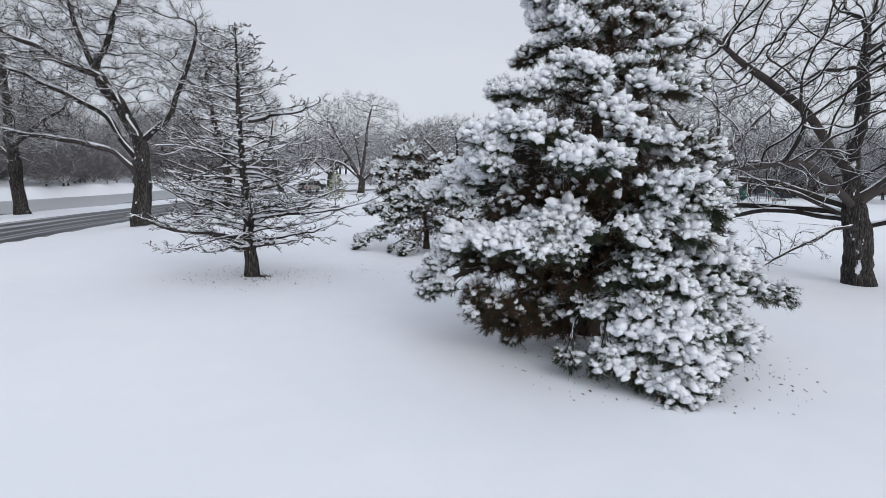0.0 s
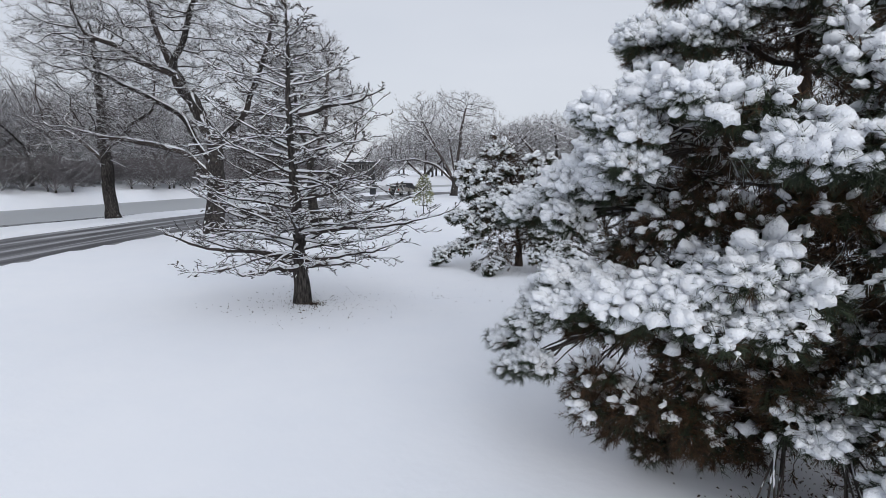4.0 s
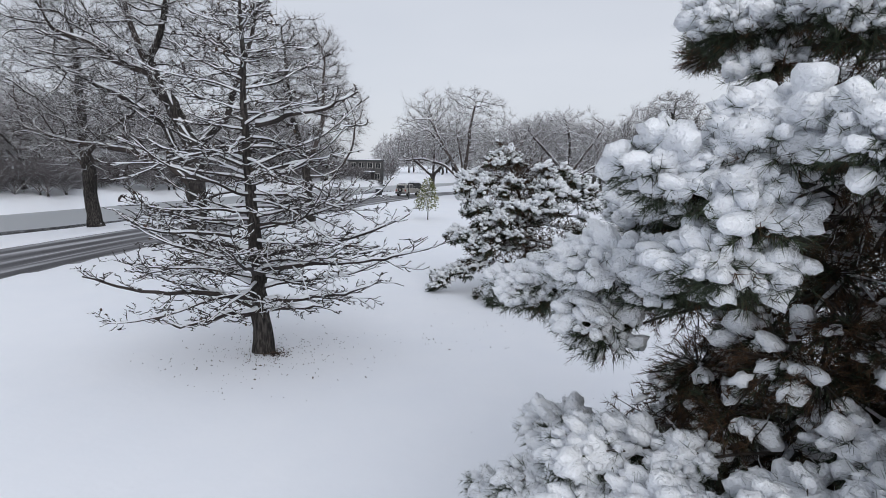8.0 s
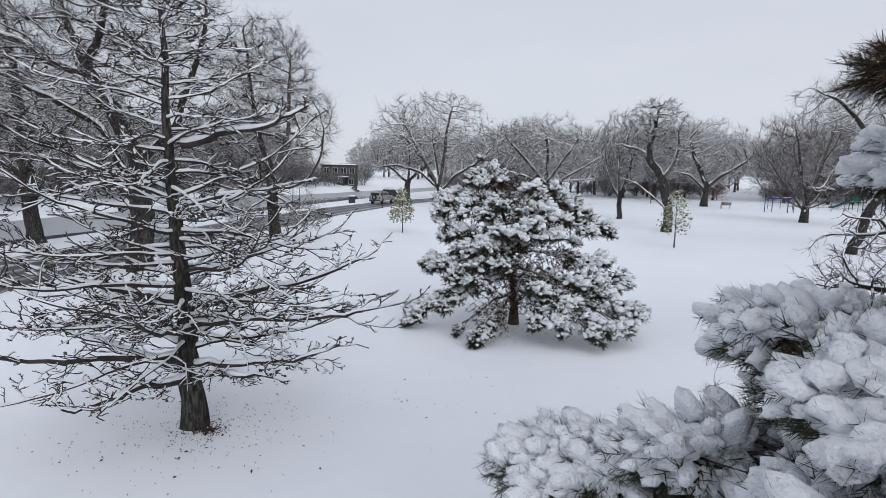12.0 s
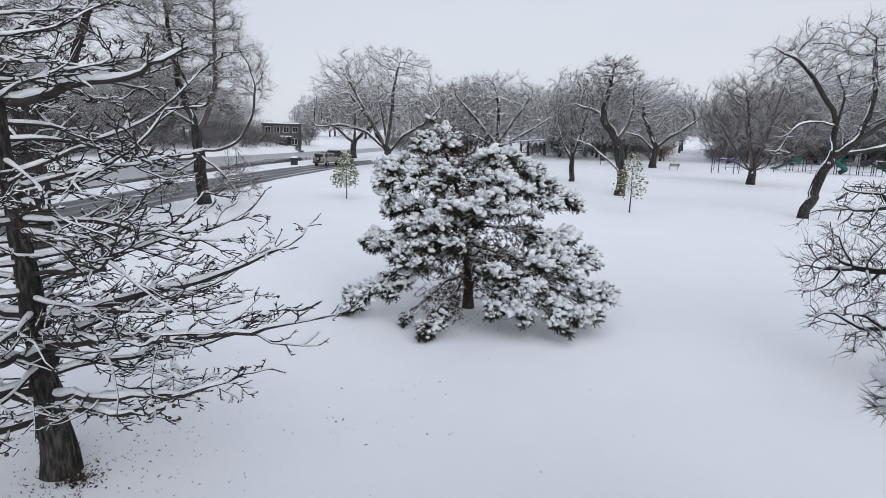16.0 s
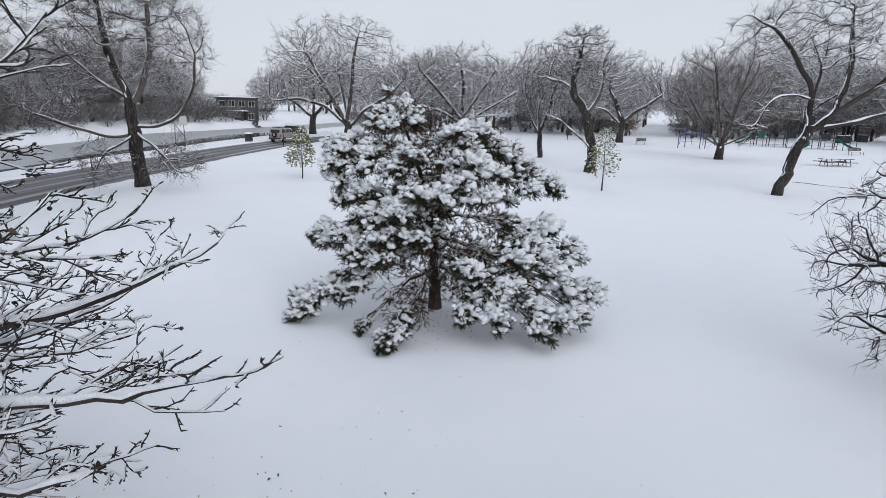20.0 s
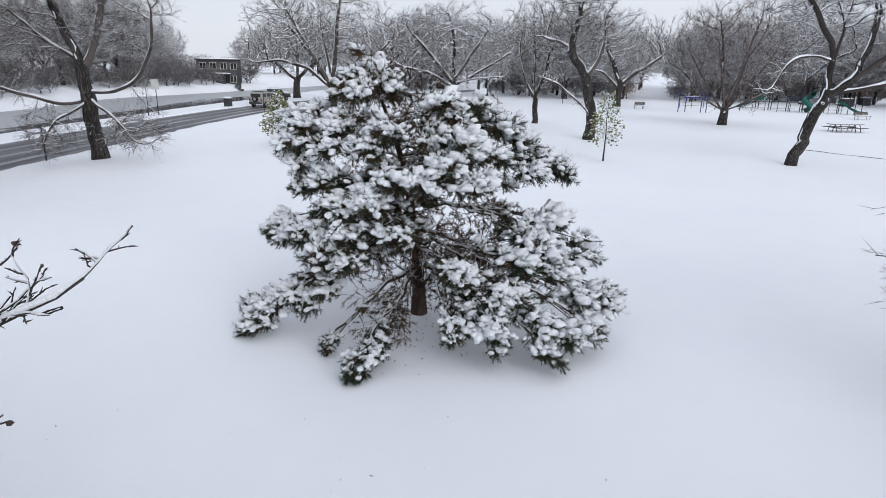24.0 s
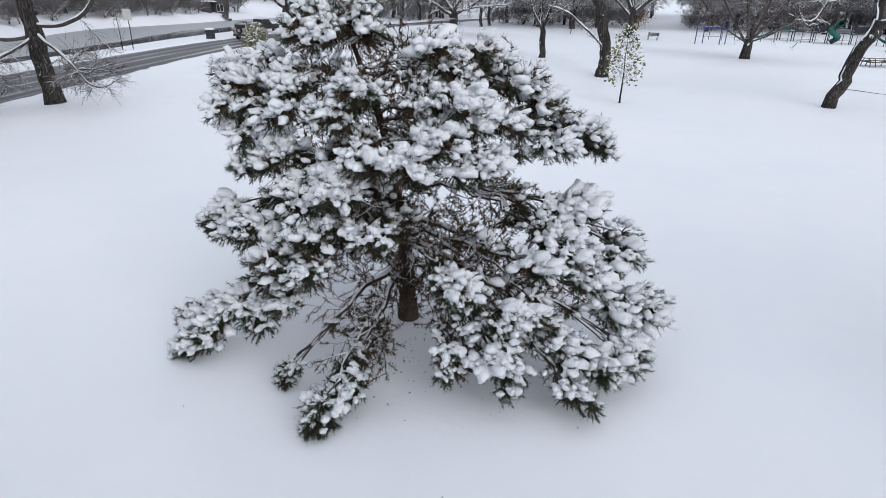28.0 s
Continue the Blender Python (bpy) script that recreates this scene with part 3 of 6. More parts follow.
def branching_tree(name, base, trunk, trunk_r, limbs, blobs, label, seed, points=1300, step=0.45, kill=None, crook=0.25, pull=(0, 0, 0.06), twigs=5000, twig_len=0.6, thin=0.01, twig=TWIG, load=1.3, category="tree", group="", split=True, flare=1.35, bark=BARK, hang=0.0, white=0.35, most=12):
    """A leafless tree that fills a crown of ellipsoids: trunk and chosen limbs, forks grown between them, fine twigs, snow along the branches."""
    rng = np.random.default_rng(seed)
    top = thing(name, *base, label, category, group)
    pos, par = colonise(rng, [trunk, *limbs], crown_points(rng, blobs, points), step, kill or step * 1.6, crook, pull, reach=step * 7)
    n = len(pos)
    leaves = np.zeros(n)
    kid = np.bincount(par[par >= 0], minlength=n)
    leaves[kid == 0] = 1
    main = np.full(n, -1)
    for i in range(n - 1, 0, -1):
        leaves[par[i]] += leaves[i]
        if main[par[i]] < 0 or leaves[i] > leaves[main[par[i]]]:
            main[par[i]] = i
    power = math.log(trunk_r / thin) / math.log(max(leaves[0], 3))
    rad = thin * leaves ** power
    stem = [0]
    while main[stem[-1]] >= 0:
        stem.append(main[stem[-1]])
    on_stem = np.zeros(n, bool)
    on_stem[stem] = True
    own = np.full(n, -1)
    for i in range(1, n):
        if not on_stem[i]:
            own[i] = i if on_stem[par[i]] else own[par[i]]
    heads = sorted([i for i in range(n) if own[i] == i], key=lambda i: -leaves[i])[:most]
    slot = {h: k for k, h in enumerate(heads)}
    g_of = np.array([slot.get(o, len(heads)) for o in own]) if split else np.zeros(n, int)
    wood = [Heap() for _ in range(len(heads) + 1)]
    snow = [Heap() for _ in range(len(heads) + 1)]
    # trunk with ridged bark
    ts = np.array(stem)
    tl, tr = pos[ts].copy(), np.maximum(rad[ts], thin)
    hm = tl[:, 2] - tl[0, 2]
    tr = tr * (1 + (flare - 1) * np.exp(-hm / (trunk_r * 1.1)))
    tl[0, 2] -= 0.15
    ns = 18
    v, f = tubes(tl[None], tr[None], ns)
    rid = rng.normal(0, 0.06, ns)[None] * rng.uniform(0.6, 1.3, (len(tl), 1)) + rng.normal(0, 0.025, (len(tl), ns))
    core = np.repeat(tl, ns, 0)
    put("trunk", mesh_of("trunk", core + (v - core) * (1 + rid.reshape(-1, 1)), f, bark), top)
    thick = np.nonzero((np.abs(unit(np.gradient(tl, axis=0))[:, 2]) < 0.93) & (hm > 1))[0]
    if len(thick) > 3:
        snow[-1].add(*tubes(*snow_lines(tl[None, thick[0]:], tr[None, thick[0]:], load, thin), 5))
    # branches in chains
    bins = {}
    for i in range(1, n):
        if on_stem[i] or main[par[i]] == i:
            continue
        ch = [i]
        while main[ch[-1]] >= 0:
            ch.append(main[ch[-1]])
        p = np.concatenate([pos[par[i]][None], pos[ch]])
        r = np.concatenate([[min(rad[par[i]], rad[i] * 1.2)], rad[ch]])
        k = 3 if len(p) <= 3 else 5 if len(p) <= 6 else 9 if len(p) <= 12 else 18 if len(p) < 24 else 30
        u = np.linspace(0, len(p) - 1, k)
        w = np.stack([np.interp(u, np.arange(len(p)), p[:, j]) for j in range(3)], 1)
        bins.setdefault((int(g_of[i]), k), []).append((w, np.interp(u, np.arange(len(p)), r)))
    for (g, k), got in sorted(bins.items()):
        w, r = np.array([x for x, _ in got]), np.array([x for _, x in got])
        w[:, 1:-1] = (w[:, :-2] + 2 * w[:, 1:-1] + w[:, 2:]) / 4
        wood[g].add(*tubes(w, r, 8 if k > 12 else 5 if k > 6 else 4))
        sl, sr = snow_lines(w, r, load, thin)
        some = rng.random(len(sl)) < 0.9
        snow[g].add(*tubes(sl[some], sr[some], 6 if k > 12 else 4))
    # fine twigs
    thinned = np.nonzero((rad < max(0.06, thin * 4)) & ~on_stem)[0]
    ids = rng.choice(thinned, twigs)
    away = unit(pos - np.array([*pos[thinned].mean(0)[:2], pos[thinned, 2].mean() * 0.6]))
    for order in range(2):
        if order == 0:
            d0 = unit(pos[ids] - pos[par[ids]])
            p0 = pos[ids] - (pos[ids] - pos[par[ids]]) * rng.random((twigs, 1))
            ln = twig_len * rng.uniform(0.5, 1.4, (twigs, 1))
        else:
            d0, p0, ln = d1, p0 + d1 * ln * rng.uniform(0.25, 0.8, (twigs, 1)), ln * 0.55
        side = unit(rng.normal(0, 1, d0.shape))
        a = np.radians(rng.uniform(20, 60, (twigs, 1)))
        d1 = unit(d0 * np.cos(a) + unit(side - d0 * (side * d0).sum(1, keepdims=True)) * np.sin(a) + 0.15 * away[ids] + np.array([0, 0, 0.1 - hang]))
        lines = np.stack([p0, p0 + d1 * ln], 1)
        wide = np.full((twigs, 2), thin * (0.62 if order == 0 else 0.5))
        lay = rng.random(twigs) < white
        for g in range(len(wood)):
            w = g_of[ids] == g
            if w.any():
                wood[g].add(*spikes(lines[w], wide[w]))
            w &= lay
            if w.any():
                snow[g].add(*spikes(lines[w] + np.array([-0.3, -0.1, 0.9]) * thin, wide[w] * 0.9))
    if split:
        for w, sn in zip(wood, snow):
            limb = put("limb", w.mesh("limb", twig), top) if w.n else top
            if sn.n:
                put("snow", sn.mesh("snow", SNOW), limb, "snow lying along the branches")
    else:
        put("crown", wood[0].mesh("crown", twig), top)
        both = Heap()
        for sn in snow:
            for v, f in zip(sn.v, sn.f):
                both.v.append(v)
                both.f.append(f + both.n)
            both.n += sn.n
        put("snow", both.mesh("snow", SNOW), top, "snow lying along the branches")
    return top


# ---- lie of the land ----
def road_x(y):
    return np.interp(y, [-90, -30, 0, 18, 30, 45, 60, 75, 90, 105, 120, 150, 200, 900], [-4, -15, -21.5, -25, -26.4, -27, -27.1, -26.6, -24.4, -20.2, -14.5, 0, 26, 48])


def river_x(y):
    return np.interp(y, [-90, 0, 20, 60, 85, 107, 127, 145, 200, 900], [-30, -42, -45, -45.5, -45.5, -46.5, -43.5, -41, -30, 60])


def river_half(y):
    return 9.3 + 2.6 * np.exp(-((y - 107) / 15.0) ** 2)


def gz(x, y):
    """Height of the snow in the park."""
    g = lambda a, b, s, k: k * np.exp(-((x - a) ** 2 + (y - b) ** 2) / (2 * s * s))
    return g(-1.4, 23.0, 8, -0.28) + g(8.5, 48, 10, -0.25) + g(-19, 27, 4, 0.3) + g(-19.5, 41.5, 4, 0.25)


def smooth_rows(fn, y):
    return (fn(y - 6) + 2 * fn(y - 3) + 3 * fn(y) + 2 * fn(y + 3) + fn(y + 6)) / 9


def build_ground():
    ys = np.concatenate([np.arange(-80, 60, 0.8), np.arange(60, 150, 2.0), np.geomspace(150, 1500, 26)])
    rows = []
    for y in ys:
        xc, xv, hw = smooth_rows(road_x, y), smooth_rows(river_x, y), river_half(y)
        xr = max(60.0, xc + 20)
        marks = [(-1200, 3.0, 6), (-150, 2.2, 10), (xv - hw - 7, 1.5, 5), (xv - hw - 1.5, 0.5, 3), (xv - hw, -0.9, 2), (xv - hw + 2, -1.6, 4), (xv + hw - 2, -1.6, 2), (xv + hw, -0.9, 3),
                 (xv + hw + 1.3, -0.12, 5), (xc - 4.7, 0.0, 3), (xc - 3.75, 0.05, 2), (xc - 3.5, -0.12, 4), (xc + 3.5, -0.12, 2), (xc + 3.75, 0.05, 3), (xc + 4.9, 0.0, 110), (xr, 0.0, 20), (1200, 0.0, 0)]
        row = []
        for (x0, z0, k), (x1, z1, _) in zip(marks[:-1], marks[1:]):
            u = np.arange(k) / k
            if x1 == 1200:
                u = u ** 2.2
            row.append(np.stack([x0 + (x1 - x0) * u, z0 + (z1 - z0) * u], 1))
        row.append(np.array([[1200, 0.0]]))
        row = np.concatenate(row)
        x, z = row[:, 0], row[:, 1]
        park = np.clip((x - xc - 4.5) / 3, 0, 1)
        z = z + park * gz(x, y)
        edge = np.exp(-((np.abs(x - xc) - 3.7) / 0.5) ** 2)
        wob = np.array([noise.noise((a * 0.11, y * 0.11, 0)) * 0.07 + noise.noise((a * 0.5, y * 0.5, 3)) * 0.018 for a in x])
        lump = np.array([noise.noise((a * 1.3, y * 0.9, 7)) for a in x]) * 0.09 * edge
        bank = np.array([noise.noise((a * 0.35, y * 0.35, 11)) for a in x]) * 0.5 * ((x < xv - hw) & (x > -160))
        rows.append(np.stack([x + np.array([noise.noise((7, y * 0.8, a)) for a in x]) * 0.12 * edge, np.full(len(x), y), z + wob * (1 - (np.abs(x - xc) < 3.6)) + lump + bank], 1))
    v = np.stack(rows)
    a, b, _ = v.shape
    i = (np.arange(a - 1)[:, None] * b + np.arange(b - 1)[None]).ravel()
    ob = put("ground", mesh_of("ground", v.reshape(-1, 3), np.stack([i, i + 1, i + b + 1, i + b], 1), GROUND))
    tagged(ob, "smooth fresh snow covering the park lawn and banks", "ground", kind="structure")


def strip(name, centre, half, z, y0, y1, step, across, material):
    """A flat band that follows a line in the plan; its UV runs across and along."""
    ys = np.arange(y0, y1 + step, step)
    u = np.linspace(-1, 1, across + 1)
    c = np.array([smooth_rows(centre, y) for y in ys])
    hw = np.array([half(y) if callable(half) else half for y in ys])
    v = np.stack([c[:, None] + u[None] * hw[:, None], np.repeat(ys[:, None], across + 1, 1), np.full((len(ys), across + 1), z)], -1)
    a, b, _ = v.shape
    i = (np.arange(a - 1)[:, None] * b + np.arange(b - 1)[None]).ravel()
    me = mesh_of(name, v.reshape(-1, 3), np.stack([i, i + 1, i + b + 1, i + b], 1), material)
    uv = me.uv_layers.new(name="UVMap")
    idx = np.zeros(len(me.loops), dtype=np.int32)
    me.loops.foreach_get("vertex_index", idx)
    pts = np.stack([np.repeat(u[None] * hw[:, None], 1, 0).ravel(), v[..., 1].ravel()], 1)
    uv.data.foreach_set("uv", pts[idx].ravel().astype(np.float32))
    return put(name, me)


def road_material():
    m = bpy.data.materials.new("wet_asphalt_with_slush")
    m.use_nodes = True
    nt = m.node_tree
    bs = nt.nodes["Principled BSDF"]
    uv = nt.nodes.new("ShaderNodeUVMap")
    mp = nt.nodes.new("ShaderNodeMapping")
    mp.inputs["Scale"].default_value = (1.0, 0.035, 1)
    nt.links.new(uv.outputs[0], mp.inputs[0])
    n1 = nt.nodes.new("ShaderNodeTexNoise")
    n1.inputs["Scale"].default_value, n1.inputs["Detail"].default_value = 1.7, 6
    nt.links.new(mp.outputs[0], n1.inputs["Vector"])
    sep = nt.nodes.new("ShaderNodeSeparateXYZ")
    nt.links.new(uv.outputs[0], sep.inputs[0])
    wave = nt.nodes.new("ShaderNodeMath")
    wave.operation = "SINE"
    mul = nt.nodes.new("ShaderNodeMath")
    mul.operation = "MULTIPLY_ADD"
    mul.inputs[1].default_value, mul.inputs[2].default_value = 3.7, 1.2
    nt.links.new(sep.outputs["X"], mul.inputs[0])
    nt.links.new(mul.outputs[0], wave.inputs[0])
    ad = nt.nodes.new("ShaderNodeMath")
    ad.operation = "MULTIPLY_ADD"
    ad.inputs[1].default_value = 0.12
    nt.links.new(wave.outputs[0], ad.inputs[0])
    nt.links.new(n1.outputs["Fac"], ad.inputs[2])
    rp = nt.nodes.new("ShaderNodeValToRGB")
    e = rp.color_ramp.elements
    e[0].position, e[0].color = 0.36, (0.045, 0.045, 0.05, 1)
    e[1].position, e[1].color = 0.76, (0.52, 0.53, 0.56, 1)
    x = e.new(0.55)
    x.color = (0.13, 0.13, 0.14, 1)
    nt.links.new(ad.outputs[0], rp.inputs[0])
    nt.links.new(rp.outputs[0], bs.inputs["Base Color"])
    n2 = nt.nodes.new("ShaderNodeTexNoise")
    n2.inputs["Scale"].default_value, n2.inputs["Detail"].default_value = 14, 4
    nt.links.new(uv.outputs[0], n2.inputs["Vector"])
    bp = nt.nodes.new("ShaderNodeBump")
    bp.inputs["Strength"].default_value, bp.inputs["Distance"].default_value = 0.5, 0.02
    nt.links.new(n2.outputs["Fac"], bp.inputs["Height"])
    nt.links.new(bp.outputs[0], bs.inputs["Normal"])
    bs.inputs["Roughness"].default_value = 0.55
    return m


def water_material():
    m = bpy.data.materials.new("half_frozen_river")
    m.use_nodes = True
    nt = m.node_tree
    bs = nt.nodes["Principled BSDF"]
    uv = nt.nodes.new("ShaderNodeUVMap")
    mp = nt.nodes.new("ShaderNodeMapping")
    mp.inputs["Scale"].default_value = (0.12, 0.02, 1)
    nt.links.new(uv.outputs[0], mp.inputs[0])
    n1 = nt.nodes.new("ShaderNodeTexNoise")
    n1.inputs["Scale"].default_value, n1.inputs["Detail"].default_value = 1.0, 7
    nt.links.new(mp.outputs[0], n1.inputs["Vector"])
    sep = nt.nodes.new("ShaderNodeSeparateXYZ")
    nt.links.new(uv.outputs[0], sep.inputs[0])
    ad = nt.nodes.new("ShaderNodeMath")
    ad.operation = "MULTIPLY_ADD"
    ad.inputs[1].default_value = -0.035
    nt.links.new(sep.outputs["X"], ad.inputs[0])
    nt.links.new(n1.outputs["Fac"], ad.inputs[2])
    rp = nt.nodes.new("ShaderNodeValToRGB")
    e = rp.color_ramp.elements
    e[0].position, e[0].color = 0.36, (0.05, 0.055, 0.06, 1)
    e[1].position, e[1].color = 0.4, (0.42, 0.44, 0.46, 1)
    nt.links.new(ad.outputs[0], rp.inputs[0])
    nt.links.new(rp.outputs[0], bs.inputs["Base Color"])
    r2 = nt.nodes.new("ShaderNodeMapRange")
    r2.inputs["From Min"].default_value, r2.inputs["From Max"].default_value = 0.36, 0.4
    r2.inputs["To Min"].default_value, r2.inputs["To Max"].default_value = 0.08, 0.45
    nt.links.new(ad.outputs[0], r2.inputs["Value"])
    nt.links.new(r2.outputs[0], bs.inputs["Roughness"])
    return m


build_ground()
tagged(strip("road", road_x, 3.62, -0.085, -78, 320, 2.0, 8, road_material()), "wet asphalt road with slushy wheel tracks", "road", kind="structure")
tagged(strip("water", river_x, lambda y: river_half(y) + 0.3, -0.85, -78, 400, 3.0, 6, water_material()), "grey half-frozen river beside the road", "river", kind="structure")
# ---- near trees ----
def on(x, y, z=0.0):
    return (x, y, float(gz(x, y)) + z)


def crown_pads(rng, count, zs, rs, lean=(0, 0), size=0.5, keep=None):
    """Pads spread round the hidden side of a crown whose radius at the heights zs is rs."""
    out = []
    for i in range(count):
        z = zs[0] + (zs[-1] - zs[0]) * (i + rng.random()) / count
        a = i * 2.399 + rng.normal(0, 0.3)
        r = np.interp(z, zs, rs) * rng.uniform(0.72, 1.08)
        k = z / zs[-1]
        p = (lean[0] * k + r * np.cos(a), lean[1] * k + r * np.sin(a), z, size * rng.uniform(0.8, 1.15))
        if keep is None or keep(*p[:3]):
            out.append(p)
    return out


def big_pine():
    bx, by = 4.07, 6.49
    low = [(4.7, 2.6, 1.1, 0.6), (5.3, 2.7, 0.8, 0.5), (4.2, 2.9, 1.3, 0.45), (4.6, 2.1, 0.3, 0.42), (4.1, 2.5, 0.45, 0.42), (3.6, 3.5, 1.3, 0.4), (5.6, 3.0, 0.8, 0.45), (4.9, 2.3, 0.75, 0.45), (3.0, 3.2, 0.45, 0.28), (5.2, 2.4, 0.35, 0.35), (2.1, 5.0, 0.25, 0.28, 0.5), (5.7, 3.4, 1.5, 0.45)]
    arm = [(8.2, 5.2, 1.4, 0.34), (7.6, 5.2, 1.5, 0.36), (7.0, 5.0, 1.7, 0.42), (6.3, 4.6, 1.9, 0.48), (5.8, 4.2, 2.3, 0.48), (6.1, 4.0, 2.35, 0.45), (5.5, 3.6, 2.5, 0.46)]
    shelf = [(2.5, 3.4, 3.0, 0.55), (2.9, 3.3, 2.7, 0.5), (1.9, 3.5, 2.8, 0.52), (1.4, 3.7, 2.65, 0.46), (0.8, 3.9, 2.5, 0.42), (2.2, 3.2, 2.6, 0.45), (3.2, 3.3, 2.95, 0.42), (1.1, 4.4, 2.7, 0.45), (0.2, 4.9, 1.4, 0.28), (0.5, 4.6, 1.55, 0.32), (-0.05, 5.6, 1.5, 0.3), (0.48, 6.3, 2.0, 0.42), (0.7, 5.4, 2.2, 0.42), (0.3, 5.0, 2.0, 0.34)]
    face = [(4.85, 3.3, 3.5, 0.5), (5.2, 3.3, 3.1, 0.42), (4.6, 3.2, 3.75, 0.4), (3.25, 2.9, 4.3, 0.5), (3.7, 3.1, 4.25, 0.4), (2.75, 3.0, 4.3, 0.45), (4.06, 3.4, 4.8, 0.4), (4.8, 3.8, 4.65, 0.45), (5.6, 4.5, 4.6, 0.5, 0.5), (6.2, 5.0, 3.9, 0.5, 0.5), (5.9, 4.4, 3.2, 0.45, 0.6), (6.5, 5.2, 2.9, 0.5, 0.5)]
    left = [(1.5, 3.9, 4.2, 0.42), (1.2, 4.0, 4.65, 0.42), (1.65, 3.8, 4.85, 0.45), (2.0, 3.4, 4.85, 0.42), (2.4, 3.2, 4.7, 0.42), (0.85, 5.2, 3.5, 0.42), (0.7, 6.0, 3.85, 0.42), (0.1, 6.2, 3.4, 0.36), (-0.05, 6.8, 3.35, 0.32), (0.3, 6.4, 3.6, 0.36), (1.25, 5.5, 4.5, 0.42), (1.2, 6.1, 4.5, 0.36), (1.1, 5.0, 3.95, 0.46), (1.9, 5.0, 5.0, 0.4), (0.6, 6.8, 3.3, 0.4), (1.3, 6.8, 4.3, 0.42)]
    high = [(1.63, 4.8, 5.7, 0.38), (2.1, 4.5, 5.75, 0.38), (2.5, 4.5, 5.8, 0.42), (3.3, 4.4, 6.15, 0.42), (2.9, 4.4, 6.2, 0.38), (3.75, 4.0, 5.4, 0.45), (4.66, 4.2, 5.8, 0.42), (4.3, 4.6, 6.3, 0.4), (5.4, 5.0, 5.8, 0.46, 0.5), (5.1, 5.0, 6.8, 0.42, 0.6), (3.25, 4.8, 6.9, 0.4), (4.0, 4.9, 7.2, 0.4), (2.6, 5.4, 6.8, 0.38), (3.4, 5.2, 7.7, 0.38), (4.7, 5.4, 7.7, 0.38, 0.7), (2.0, 6.4, 5.9, 0.42, 0.25), (2.2, 6.0, 6.6, 0.4, 0.35)]
    shade = [(1.2, 4.6, 1.4), (1.8, 4.3, 1.2), (2.4, 4.2, 1.0), (2.2, 4.6, 0.6), (3.0, 4.4, 0.8), (1.6, 5.0, 0.9), (2.8, 5.0, 1.7), (1.2, 5.2, 1.9), (2.2, 4.4, 1.9), (3.2, 4.0, 1.7), (3.0, 4.2, 2.2), (1.8, 4.8, 2.2), (2.0, 4.4, 3.5), (2.8, 4.2, 3.6), (3.6, 4.0, 3.7), (1.6, 5.0, 3.2)]
    low += [(4.4, 2.6, 0.9, 0.42), (5.0, 2.4, 1.2, 0.42), (5.4, 2.4, 0.6, 0.42), (5.8, 2.8, 1.2, 0.45), (5.1, 2.9, 1.6, 0.42), (4.6, 2.8, 1.6, 0.42), (6.0, 3.3, 1.7, 0.42), (5.0, 2.1, 0.4, 0.36), (3.8, 2.8, 0.7, 0.38)]
    face += [(5.3, 3.0, 2.9, 0.42), (5.6, 3.2, 3.4, 0.42), (5.1, 3.1, 3.9, 0.4), (4.2, 3.1, 2.9, 0.4), (4.4, 3.0, 2.2, 0.4), (5.0, 3.0, 2.0, 0.42), (4.0, 3.3, 2.0, 0.35)]
    rng = np.random.default_rng(5)
    pads = [(p[0] - bx, p[1] - by, *p[2:]) for p in low + arm + shelf + face + left + high]
    pads += [(x - bx, y - by, z, 0.46, 0.12) for x, y, z in shade]
    pads += crown_pads(rng, 84, [0.6, 1.5, 3, 4.3, 5.5, 7, 8.5, 10.4], [3.8, 3.9, 3.6, 3.2, 2.6, 2.0, 1.3, 0.2], (-0.1, 0), 0.5, lambda x, y, z: z > 7.2 or (x * 0.75 + y * 0.65 > 0.3 and x < 3.3))
    pine_tree("pine_tree", on(bx, by), [(0, 0, 0), (0.02, 0.05, 3), (-0.08, 0.0, 6.5), (-0.1, 0, 10.6)], 0.26, pads, "large pine with drooping limbs heavily laden with snow", 3, reach=0.13, width=0.004, away=(0.75, 0.65), close=(-3.2, -0.6, 2.9), cut=-0.34, brown=1.25, load=(0.9, 1.0))


